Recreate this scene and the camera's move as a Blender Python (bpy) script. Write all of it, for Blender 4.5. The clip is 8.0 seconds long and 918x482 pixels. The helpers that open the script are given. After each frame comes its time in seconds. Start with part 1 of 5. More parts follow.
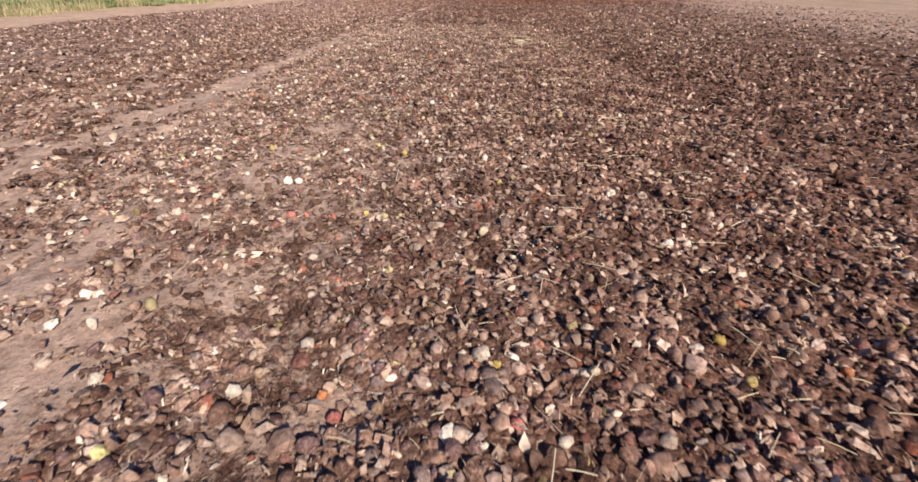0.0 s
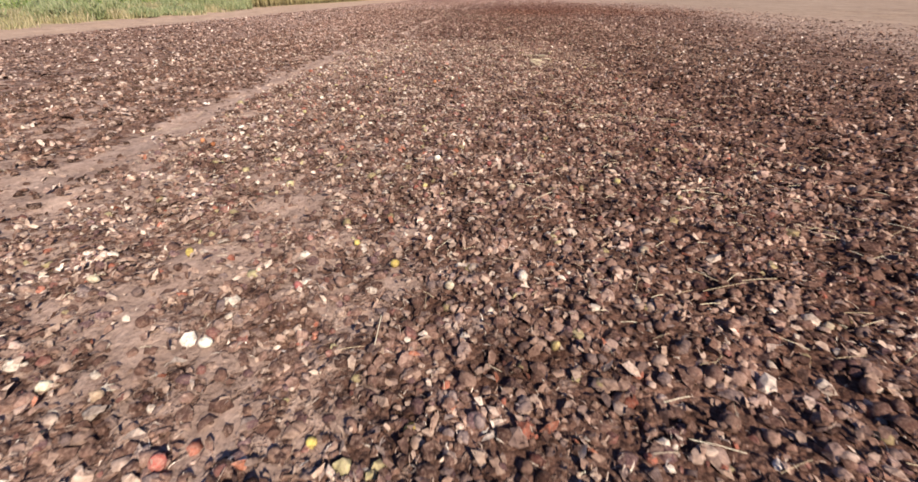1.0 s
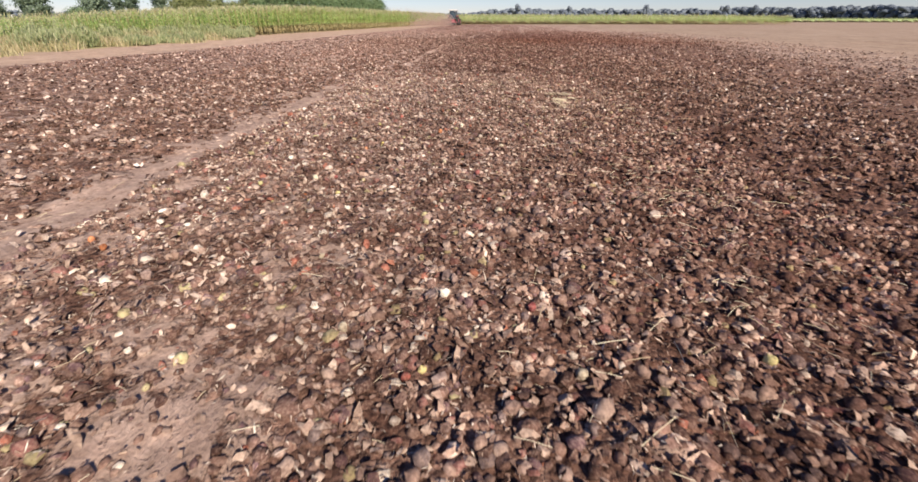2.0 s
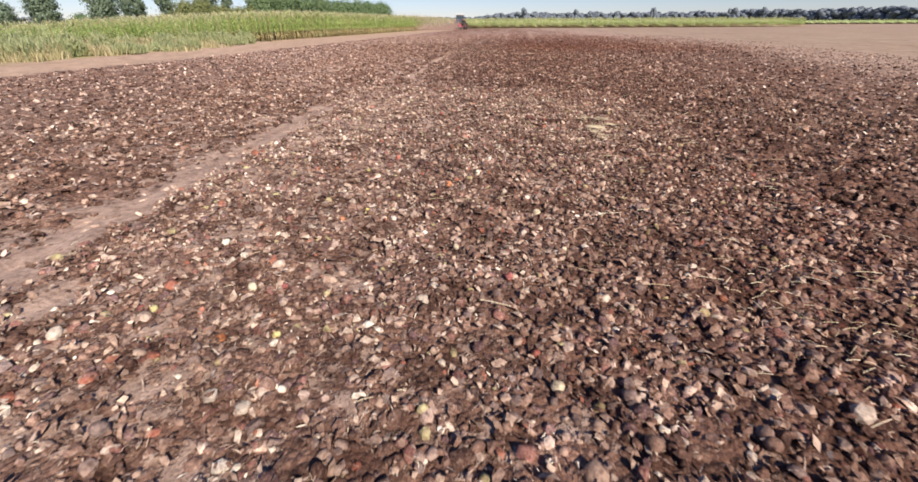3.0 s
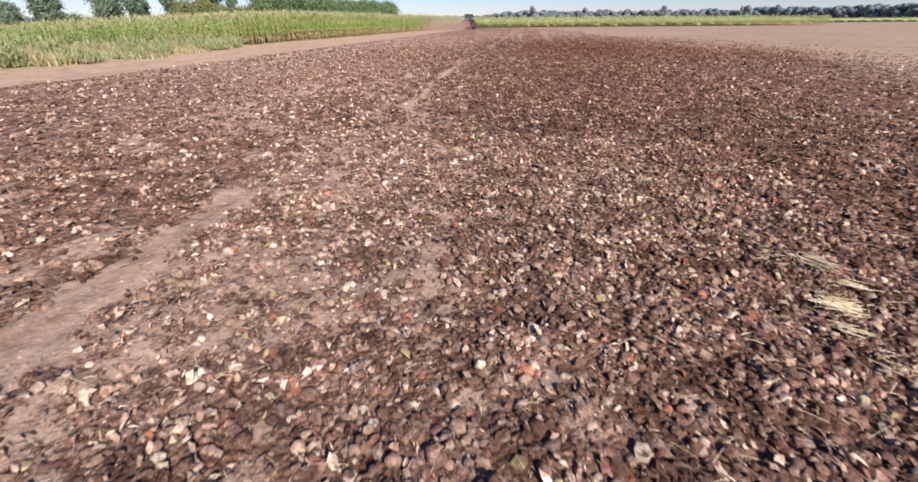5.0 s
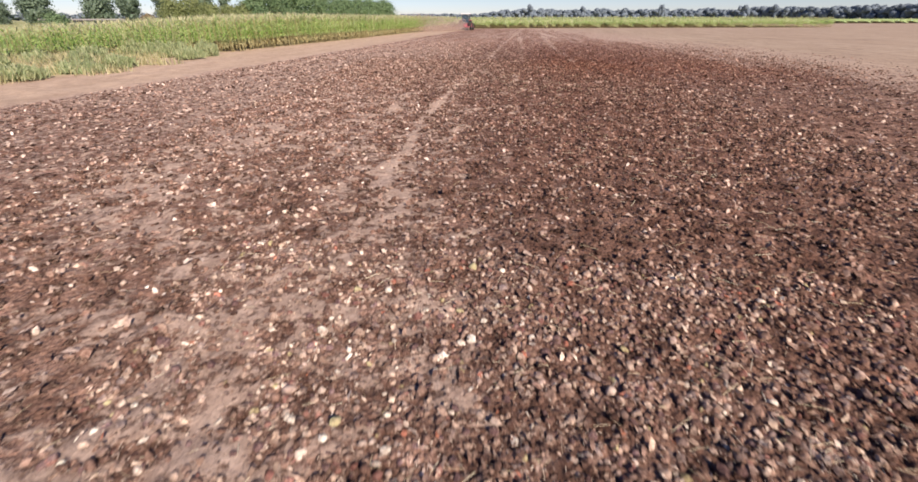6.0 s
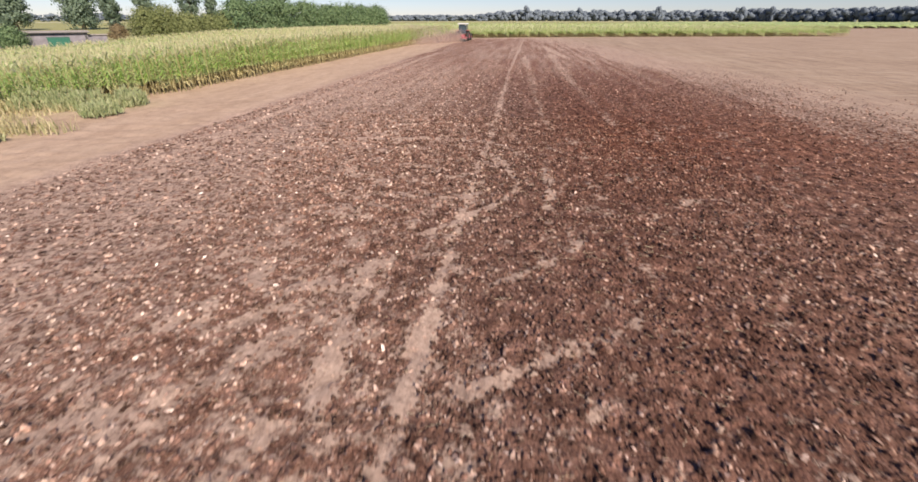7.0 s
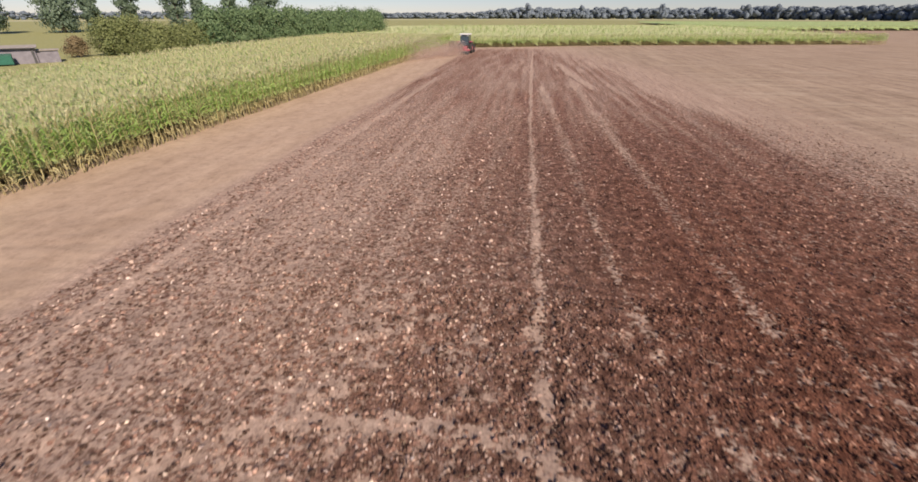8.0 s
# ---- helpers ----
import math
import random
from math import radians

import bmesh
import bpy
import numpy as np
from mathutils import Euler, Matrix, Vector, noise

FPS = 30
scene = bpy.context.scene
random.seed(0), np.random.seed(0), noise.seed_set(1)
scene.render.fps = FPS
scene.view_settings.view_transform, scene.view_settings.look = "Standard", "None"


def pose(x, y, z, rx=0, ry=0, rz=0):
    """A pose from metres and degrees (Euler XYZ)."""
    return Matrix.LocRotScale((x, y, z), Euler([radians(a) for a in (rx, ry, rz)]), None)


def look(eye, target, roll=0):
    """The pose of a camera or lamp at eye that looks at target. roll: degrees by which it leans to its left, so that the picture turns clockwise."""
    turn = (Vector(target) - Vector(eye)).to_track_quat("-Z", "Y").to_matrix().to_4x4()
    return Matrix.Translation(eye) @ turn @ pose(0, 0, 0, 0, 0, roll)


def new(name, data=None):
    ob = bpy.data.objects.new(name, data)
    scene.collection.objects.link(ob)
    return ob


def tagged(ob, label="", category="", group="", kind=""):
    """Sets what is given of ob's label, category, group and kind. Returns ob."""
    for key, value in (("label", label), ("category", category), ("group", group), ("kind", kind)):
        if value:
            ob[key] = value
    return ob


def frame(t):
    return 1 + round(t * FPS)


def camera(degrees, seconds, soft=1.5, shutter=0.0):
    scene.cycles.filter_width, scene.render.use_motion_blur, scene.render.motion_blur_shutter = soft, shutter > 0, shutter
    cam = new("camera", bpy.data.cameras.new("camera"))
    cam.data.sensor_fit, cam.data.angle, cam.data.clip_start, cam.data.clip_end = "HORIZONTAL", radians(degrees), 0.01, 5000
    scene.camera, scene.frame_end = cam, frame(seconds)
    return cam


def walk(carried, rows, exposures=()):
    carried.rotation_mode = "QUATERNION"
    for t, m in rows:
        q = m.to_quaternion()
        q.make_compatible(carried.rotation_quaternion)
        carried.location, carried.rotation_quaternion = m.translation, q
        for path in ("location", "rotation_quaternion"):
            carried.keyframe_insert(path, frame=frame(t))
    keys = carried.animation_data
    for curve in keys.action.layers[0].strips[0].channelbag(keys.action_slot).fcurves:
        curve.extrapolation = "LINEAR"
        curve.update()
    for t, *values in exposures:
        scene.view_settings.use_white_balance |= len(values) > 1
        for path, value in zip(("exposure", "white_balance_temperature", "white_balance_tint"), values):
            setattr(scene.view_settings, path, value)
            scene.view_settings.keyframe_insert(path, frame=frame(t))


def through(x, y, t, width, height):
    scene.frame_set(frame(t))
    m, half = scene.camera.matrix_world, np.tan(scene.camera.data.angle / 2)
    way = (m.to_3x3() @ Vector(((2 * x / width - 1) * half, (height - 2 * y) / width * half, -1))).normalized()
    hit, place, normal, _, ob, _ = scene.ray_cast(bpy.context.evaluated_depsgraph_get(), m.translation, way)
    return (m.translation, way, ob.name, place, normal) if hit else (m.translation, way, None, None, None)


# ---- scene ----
cam = camera(93.0, 8.0, soft=1.6, shutter=0.12)
PATH = [
    (0, (0.044, 2.836, 1.298), (-0.15, 4.539, 0.267), -0.1),
    (0.5, (-0.096, 3.616, 1.297), (-0.299, 5.321, 0.271), -0.2),
    (1, (-0.238, 4.428, 1.309), (-0.448, 6.148, 0.31), -0.1),
    (1.5, (-0.39, 5.279, 1.332), (-0.609, 7.019, 0.371), -0.0),
    (2, (-0.542, 6.126, 1.321), (-0.772, 7.892, 0.411), 0.1),
    (2.2, (-0.609, 6.482, 1.323), (-0.843, 8.254, 0.424), 0.2),
    (3.3, (-0.958, 8.371, 1.399), (-1.223, 10.139, 0.502), -0.4),
    (3.5, (-1.036, 8.767, 1.400), (-1.303, 10.534, 0.501), -0.4),
    (4, (-1.222, 9.730, 1.386), (-1.497, 11.496, 0.489), -0.4),
    (4.5, (-1.431, 10.800, 1.414), (-1.713, 12.564, 0.515), -0.4),
    (5, (-1.658, 11.939, 1.530), (-1.946, 13.701, 0.628), -0.4),
    (5.2, (-1.754, 12.424, 1.559), (-2.046, 14.186, 0.658), -0.4),
    (6.3, (-2.333, 16.437, 2.429), (-2.598, 18.197, 1.518), 0.0),
    (6.5, (-2.597, 17.940, 2.741), (-2.859, 19.702, 1.833), 0.0),
    (7, (-3.378, 22.256, 3.704), (-3.635, 24.019, 2.795), 0.0),
    (7.5, (-4.205, 27.224, 4.778), (-4.465, 28.982, 3.861), 0.0),
    (8, (-5.135, 32.520, 5.684), (-5.392, 34.277, 4.763), 0.0),
]
walk(cam, [(t, look(eye, target, roll)) for t, eye, target, roll in PATH],
     exposures=[(0, 0.76, 6480, 10), (2, 0.76, 6480, 10), (3.5, 0.82, 6330, 10), (5, 0.85, 6270, 10), (6.5, 0.83, 6450, 10), (7.2, 0.75, 6500, 10), (8, 0.555, 6640, 10)])

# ---- light ----
SUN = Vector((1.16, -1.48, 1.40)).normalized()
world = bpy.data.worlds.new("hazy_sky")
scene.world = world
world.use_nodes = True
wn = world.node_tree.nodes
sky = wn.new("ShaderNodeTexSky")
sky.sky_type = "NISHITA"
sky.sun_disc = False
sky.sun_elevation = math.asin(SUN.z)
sky.sun_rotation = math.atan2(SUN.x, SUN.y)
sky.dust_density = 0.0
sky.air_density = 1.0
sky.ozone_density = 4.0
wn["Background"].inputs[1].default_value = 0.058
haze = wn.new("ShaderNodeMix")
haze.data_type, haze.blend_type = "RGBA", "MULTIPLY"
haze.inputs[0].default_value = 1.0
haze.inputs[7].default_value = (0.86, 0.865, 1.10, 1)
world.node_tree.links.new(sky.outputs[0], haze.inputs[6])
world.node_tree.links.new(haze.outputs[2], wn["Background"].inputs[0])
sun_data = bpy.data.lights.new("sun", "SUN")
sun_data.energy = 4.6
sun_data.angle = radians(0.6)
sun_data.color = (1.0, 0.89, 0.75)
sun = new("sun", sun_data)
sun.rotation_euler = (-SUN).to_track_quat("-Z", "Y").to_euler()


# ---- materials ----
class Mat:
    """A small builder of node materials."""

    def __init__(self, name, rough=0.85, metal=0.0, spec=0.3):
        self.m = bpy.data.materials.new(name)
        self.m.use_nodes = True
        self.t = self.m.node_tree
        self.b = self.t.nodes["Principled BSDF"]
        self.b.inputs["Roughness"].default_value = rough
        self.b.inputs["Metallic"].default_value = metal
        self.b.inputs["Specular IOR Level"].default_value = spec

    def node(self, kind, **values):
        n = self.t.nodes.new(kind)
        for k, v in values.items():
            n.inputs[k.replace("_", " ")].default_value = v
        return n

    def link(self, a, b):
        self.t.links.new(a, b)

    def pos(self, scale=(1, 1, 1)):
        g = self.node("ShaderNodeNewGeometry")
        mp = self.node("ShaderNodeMapping")
        mp.inputs["Scale"].default_value = scale
        self.link(g.outputs["Position"], mp.inputs["Vector"])
        return mp.outputs[0]

    def noise(self, scale, detail=4.0, rough=0.6, stretch=(1, 1, 1)):
        n = self.node("ShaderNodeTexNoise", Scale=scale, Detail=detail, Roughness=rough)
        self.link(self.pos(stretch), n.inputs["Vector"])
        return n.outputs["Fac"]

    def ramp(self, fac, stops, smooth=True):
        r = self.node("ShaderNodeValToRGB")
        r.color_ramp.interpolation = "LINEAR" if smooth else "CONSTANT"
        e = r.color_ramp.elements
        while len(e) < len(stops):
            e.new(0.5)
        for k, (p, c) in zip(e, stops):
            k.position, k.color = p, (*c, 1) if len(c) == 3 else c
        self.link(fac, r.inputs[0])
        return r.outputs[0]

    def mix(self, fac, a, b, kind="MIX"):
        n = self.t.nodes.new("ShaderNodeMix")
        n.data_type, n.blend_type = "RGBA", kind
        for sock, v in ((n.inputs[0], fac), (n.inputs[6], a), (n.inputs[7], b)):
            if isinstance(v, (int, float)):
                sock.default_value = v
            elif isinstance(v, tuple):
                sock.default_value = (*v, 1)
            else:
                self.link(v, sock)
        return n.outputs[2]

    def math(self, op, a, b=0.0):
        n = self.t.nodes.new("ShaderNodeMath")
        n.operation = op
        for sock, v in zip(n.inputs, (a, b)):
            if isinstance(v, (int, float)):
                sock.default_value = v
            else:
                self.link(v, sock)
        return n.outputs[0]

    def colour(self, c):
        if isinstance(c, tuple):
            self.b.inputs["Base Color"].default_value = (*c, 1)
        else:
            self.link(c, self.b.inputs["Base Color"])

    def bump(self, height, strength=0.5, distance=0.02):
        n = self.node("ShaderNodeBump", Strength=strength, Distance=distance)
        self.link(height, n.inputs["Height"])
        self.link(n.outputs[0], self.b.inputs["Normal"])

    def attr(self, name):
        n = self.t.nodes.new("ShaderNodeAttribute")
        n.attribute_name = name
        return n.outputs["Fac"]


def plain(name, colour, rough=0.6, metal=0.0, vary=0.15, scale=6.0, bump=0.15):
    m = Mat(name, rough, metal)
    dark = tuple(c * (1 - vary) for c in colour)
    light = tuple(min(1, c * (1 + vary)) for c in colour)
    f = m.noise(scale, 5)
    m.colour(m.ramp(f, [(0.3, dark), (0.7, light)]))
    if bump:
        m.bump(m.noise(scale * 6, 3), bump, 0.01)
    return m.m


SOIL = [(0.25, (0.31, 0.205, 0.158)), (0.5, (0.42, 0.29, 0.23)), (0.75, (0.53, 0.385, 0.31))]
BULB = [(0.0, (0.078, 0.040, 0.031)), (0.11, (0.118, 0.063, 0.049)), (0.22, (0.15, 0.084, 0.066)), (0.34, (0.195, 0.112, 0.086)), (0.45, (0.125, 0.070, 0.072)),
        (0.53, (0.17, 0.122, 0.112)), (0.61, (0.26, 0.165, 0.128)), (0.69, (0.32, 0.225, 0.188)), (0.76, (0.20, 0.088, 0.074)), (0.81, (0.40, 0.285, 0.225)),
        (0.88, (0.46, 0.35, 0.285)), (0.93, (0.38, 0.32, 0.17)), (0.95, (0.62, 0.54, 0.45)), (0.985, (0.34, 0.12, 0.08))]
CRUSHED = [(0.0, (0.080, 0.040, 0.030)), (0.25, (0.125, 0.063, 0.046)), (0.5, (0.17, 0.088, 0.064)), (0.75, (0.215, 0.116, 0.086)), (0.93, (0.31, 0.19, 0.143))]


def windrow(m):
    """The litter's tone by place: darker and redder on the right of the rows."""
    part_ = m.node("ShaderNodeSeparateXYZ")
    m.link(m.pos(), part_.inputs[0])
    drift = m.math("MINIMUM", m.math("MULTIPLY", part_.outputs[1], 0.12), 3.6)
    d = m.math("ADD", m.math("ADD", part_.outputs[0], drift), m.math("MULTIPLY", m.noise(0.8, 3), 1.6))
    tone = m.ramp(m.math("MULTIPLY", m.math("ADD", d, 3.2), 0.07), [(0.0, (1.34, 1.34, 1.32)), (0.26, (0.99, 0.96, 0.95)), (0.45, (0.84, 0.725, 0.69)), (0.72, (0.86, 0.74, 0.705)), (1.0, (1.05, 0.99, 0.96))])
    # the near end of the windrow is paler on its outer side
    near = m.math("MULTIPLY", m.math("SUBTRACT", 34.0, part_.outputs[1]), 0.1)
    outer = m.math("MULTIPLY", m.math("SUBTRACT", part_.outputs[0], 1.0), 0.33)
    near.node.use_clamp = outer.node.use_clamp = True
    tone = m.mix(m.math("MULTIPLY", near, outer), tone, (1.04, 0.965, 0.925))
    # the far half is painted paler, for haze and the grazing view
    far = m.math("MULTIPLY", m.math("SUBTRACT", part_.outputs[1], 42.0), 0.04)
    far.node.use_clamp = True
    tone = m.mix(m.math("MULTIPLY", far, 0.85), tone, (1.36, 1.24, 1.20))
    # where the walk begins it is slightly greyer
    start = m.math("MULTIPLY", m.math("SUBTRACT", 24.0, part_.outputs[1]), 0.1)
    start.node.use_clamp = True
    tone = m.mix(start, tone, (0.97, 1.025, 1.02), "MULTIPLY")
    # halfway along, the right side is paler and greyer
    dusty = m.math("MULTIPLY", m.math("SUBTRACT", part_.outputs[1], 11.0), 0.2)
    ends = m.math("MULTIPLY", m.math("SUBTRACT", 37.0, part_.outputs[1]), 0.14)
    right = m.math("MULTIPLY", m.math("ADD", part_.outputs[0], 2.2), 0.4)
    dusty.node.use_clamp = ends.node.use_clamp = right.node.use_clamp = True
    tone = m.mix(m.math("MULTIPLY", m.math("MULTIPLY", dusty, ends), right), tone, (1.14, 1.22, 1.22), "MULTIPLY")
    # past the turn of the harvester the litter on the right is redder
    reddish = m.math("MULTIPLY", m.math("SUBTRACT", part_.outputs[1], 31.0), 0.15)
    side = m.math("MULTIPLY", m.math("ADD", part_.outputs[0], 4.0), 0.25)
    fades = m.math("MULTIPLY", m.math("SUBTRACT", 54.0, part_.outputs[1]), 0.06)
    reddish.node.use_clamp = side.node.use_clamp = fades.node.use_clamp = True
    tone = m.mix(m.math("MULTIPLY", m.math("MULTIPLY", reddish, side), fades), tone, (1.03, 0.90, 0.81), "MULTIPLY")
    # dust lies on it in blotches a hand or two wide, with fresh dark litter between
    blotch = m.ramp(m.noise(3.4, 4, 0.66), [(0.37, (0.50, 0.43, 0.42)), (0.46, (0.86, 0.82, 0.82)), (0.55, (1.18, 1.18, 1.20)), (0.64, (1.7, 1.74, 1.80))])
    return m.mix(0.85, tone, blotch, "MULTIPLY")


def ground_material():
    m = Mat("field_soil", 0.95, spec=0.15)
    cover, green, pale = m.attr("cover"), m.attr("green"), m.attr("stubble")
    fine = m.noise(38.0, 5, 0.7)
    mid = m.noise(4.5, 4, 0.6)
    soil = m.ramp(fine, SOIL)
    soil = m.mix(0.45, soil, m.ramp(mid, [(0.3, (0.30, 0.21, 0.17)), (0.7, (0.46, 0.36, 0.30))]))
    # crushed dry bulbs and skins, at the size of the bulbs lying on it
    v = m.node("ShaderNodeTexVoronoi", Scale=26.0)
    m.link(m.pos(), v.inputs["Vector"])
    sep = m.node("ShaderNodeSeparateColor")
    m.link(v.outputs["Color"], sep.inputs[0])
    bits = m.ramp(sep.outputs[0], CRUSHED, smooth=False)
    bits = m.mix(0.5, bits, m.ramp(m.noise(75.0, 5, 0.8), [(0.38, (0.055, 0.031, 0.024)), (0.5, (0.15, 0.085, 0.064)), (0.63, (0.36, 0.235, 0.178))]))
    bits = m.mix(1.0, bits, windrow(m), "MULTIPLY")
    broken = m.math("ADD", m.math("MULTIPLY", m.noise(7.0, 5, 0.75), 2.2), -1.1)
    k = m.math("MULTIPLY", m.math("ADD", m.math("SUBTRACT", cover, 0.42), broken), 5.0)
    k.node.use_clamp = True
    soil = m.mix(0.8, soil, m.ramp(m.noise(13.0, 5, 0.75), [(0.36, (0.58, 0.54, 0.52)), (0.5, (1.0, 0.99, 0.98)), (0.64, (1.22, 1.21, 1.2))]), "MULTIPLY")
    col = m.mix(k, soil, bits)
    rows = m.noise(3.6, 6, 0.75, (1.0, 0.05, 1.0))
    patch = m.noise(3.0, 6, 0.8)
    col = m.mix(0.75, col, m.ramp(rows, [(0.33, (0.70, 0.66, 0.64)), (0.5, (0.96, 0.94, 0.93)), (0.66, (1.22, 1.2, 1.18))]), "MULTIPLY")
    col = m.mix(0.7, col, m.ramp(patch, [(0.33, (0.62, 0.58, 0.56)), (0.5, (1, 1, 1)), (0.66, (1.3, 1.28, 1.25))]), "MULTIPLY")
    # rain-washed drill marks on the bare pale land beside the crop
    streak = m.noise(1.2, 4, 0.65, (1.0, 0.05, 1.0))
    bare = m.ramp(streak, [(0.3, (0.225, 0.158, 0.112)), (0.5, (0.30, 0.214, 0.154)), (0.7, (0.39, 0.292, 0.216))])
    bare = m.mix(0.9, bare, m.ramp(m.noise(1.1, 7, 0.85), [(0.36, (0.60, 0.56, 0.54)), (0.5, (1, 1, 1)), (0.66, (1.2, 1.2, 1.18))]), "MULTIPLY")
    bare = m.mix(0.6, bare, m.ramp(m.noise(0.16, 5, 0.6), [(0.35, (0.86, 0.84, 0.80)), (0.5, (1, 1, 1)), (0.65, (1.12, 1.12, 1.10))]), "MULTIPLY")
    wisp = m.noise(0.8, 5, 0.7, (0.12, 1.0, 1.0))
    bare = m.mix(m.ramp(wisp, [(0.52, (0, 0, 0)), (0.68, (0.6, 0.6, 0.6))]), bare, (0.50, 0.40, 0.30))
    # lane soil, painted paler than the right-hand land for its more frontal sun
    lit_lane = m.ramp(m.noise(0.9, 5, 0.7, (1.0, 0.25, 1.0)), [(0.3, (0.35, 0.24, 0.17)), (0.5, (0.43, 0.302, 0.22)), (0.7, (0.49, 0.355, 0.265))])
    lit_lane = m.mix(0.75, lit_lane, m.ramp(m.noise(1.7, 7, 0.82), [(0.36, (0.62, 0.58, 0.56)), (0.5, (1, 1, 1)), (0.66, (1.18, 1.17, 1.15))]), "MULTIPLY")
    side = m.node("ShaderNodeSeparateXYZ")
    m.link(m.pos(), side.inputs[0])
    bare = m.mix(m.math("LESS_THAN", side.outputs[0], -10.0), bare, lit_lane)
    col = m.mix(m.math("MULTIPLY", pale, 0.8), col, bare)
    turf = m.ramp(m.noise(2.2, 5, 0.7), [(0.3, (0.14, 0.17, 0.055)), (0.55, (0.30, 0.30, 0.12)), (0.75, (0.48, 0.41, 0.22))])
    col = m.mix(green, col, turf)
    col = m.mix(m.attr("straw"), col, m.ramp(m.noise(0.02, 4), [(0.35, (0.50, 0.45, 0.31)), (0.65, (0.62, 0.57, 0.44))]))
    m.colour(col)
    h = m.math("ADD", m.math("MULTIPLY", m.math("MULTIPLY", v.outputs["Distance"], k), -0.7), m.math("MULTIPLY", fine, 0.5))
    m.bump(h, 0.9, 0.045)
    return m.m


def bulb_material(name, stops, by_object=False):
    m = Mat(name, 0.86, spec=0.12)
    if by_object:
        r = m.t.nodes.new("ShaderNodeObjectInfo").outputs["Random"]
    else:
        r = m.t.nodes.new("ShaderNodeNewGeometry").outputs["Random Per Island"]
    c = m.ramp(r, stops, smooth=False)
    dust = m.noise(85.0, 5, 0.75)
    c = m.mix(m.ramp(dust, [(0.47, (0, 0, 0)), (0.64, (0.5, 0.5, 0.5))]), c, (0.42, 0.295, 0.225))
    dark = m.noise(46.0, 4, 0.7)
    c = m.mix(0.8, c, m.ramp(dark, [(0.34, (0.40, 0.34, 0.34)), (0.52, (0.97, 0.95, 0.95)), (0.7, (1.25, 1.22, 1.2))]), "MULTIPLY")
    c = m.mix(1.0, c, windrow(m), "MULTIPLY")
    m.colour(c)
    m.bump(m.noise(120.0, 4, 0.7), 0.7, 0.009)
    return m.m


def leaf_material(name, stops, rough=0.6, through=0.25, patch=0.35):
    m = Mat(name, rough, spec=0.2)
    r = m.t.nodes.new("ShaderNodeNewGeometry").outputs["Random Per Island"]
    big = m.noise(patch, 3)
    f = m.math("ADD", m.math("MULTIPLY", r, 0.6), m.math("MULTIPLY", big, 0.45))
    c = m.ramp(f, stops)
    m.colour(c)
    tr = m.t.nodes.new("ShaderNodeBsdfTranslucent")
    m.link(c, tr.inputs[0])
    mixer = m.t.nodes.new("ShaderNodeMixShader")
    mixer.inputs[0].default_value = through
    out = m.t.nodes["Material Output"]
    m.link(m.b.outputs[0], mixer.inputs[1])
    m.link(tr.outputs[0], mixer.inputs[2])
    m.link(mixer.outputs[0], out.inputs[0])
    return m.m


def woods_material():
    m = Mat("hazy_woods_leaf", 0.9, spec=0.1)
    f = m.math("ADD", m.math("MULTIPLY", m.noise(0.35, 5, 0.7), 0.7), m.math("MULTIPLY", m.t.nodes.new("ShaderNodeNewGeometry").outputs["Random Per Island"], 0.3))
    # blue-grey greens: the haze of distance is put into the leaf colour
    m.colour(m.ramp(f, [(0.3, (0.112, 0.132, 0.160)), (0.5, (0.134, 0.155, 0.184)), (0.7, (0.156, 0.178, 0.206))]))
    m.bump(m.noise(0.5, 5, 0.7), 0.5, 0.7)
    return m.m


M_GROUND = ground_material()
M_BULB = bulb_material("dry_brown_bulb", BULB)
M_HUSK = bulb_material("dry_brown_husk", [(0.0, (0.030, 0.013, 0.009)), (0.22, (0.060, 0.027, 0.019)), (0.45, (0.098, 0.047, 0.034)), (0.66, (0.155, 0.081, 0.060)), (0.82, (0.25, 0.15, 0.113)), (0.925, (0.38, 0.27, 0.21)), (0.985, (0.45, 0.355, 0.28))])
M_FLAKE = bulb_material("dry_skin_flake", [(0.0, (0.11, 0.06, 0.046)), (0.20, (0.19, 0.112, 0.086)), (0.40, (0.32, 0.21, 0.16)), (0.60, (0.45, 0.325, 0.25)), (0.80, (0.56, 0.43, 0.34)), (0.955, (0.63, 0.52, 0.42)), (0.988, (0.34, 0.13, 0.08))])
M_SCRAP = bulb_material("dull_skin_scrap", [(0.0, (0.13, 0.075, 0.058)), (0.22, (0.21, 0.132, 0.106)), (0.45, (0.33, 0.232, 0.19)), (0.72, (0.44, 0.335, 0.28)), (0.96, (0.60, 0.50, 0.43))])
M_FIBRE = bulb_material("dry_root_fibre", [(0.0, (0.20, 0.125, 0.095)), (0.3, (0.40, 0.29, 0.225)), (0.55, (0.56, 0.45, 0.36)), (0.8, (0.70, 0.62, 0.51)), (0.95, (0.12, 0.065, 0.05))])
M_CLOD = bulb_material("dry_soil_clod", [(0.0, (0.15, 0.088, 0.066)), (0.25, (0.27, 0.178, 0.136)), (0.5, (0.37, 0.25, 0.195)), (0.8, (0.48, 0.34, 0.268))])
M_BROWN = bulb_material("brown_onion_skin", BULB[:7], True)
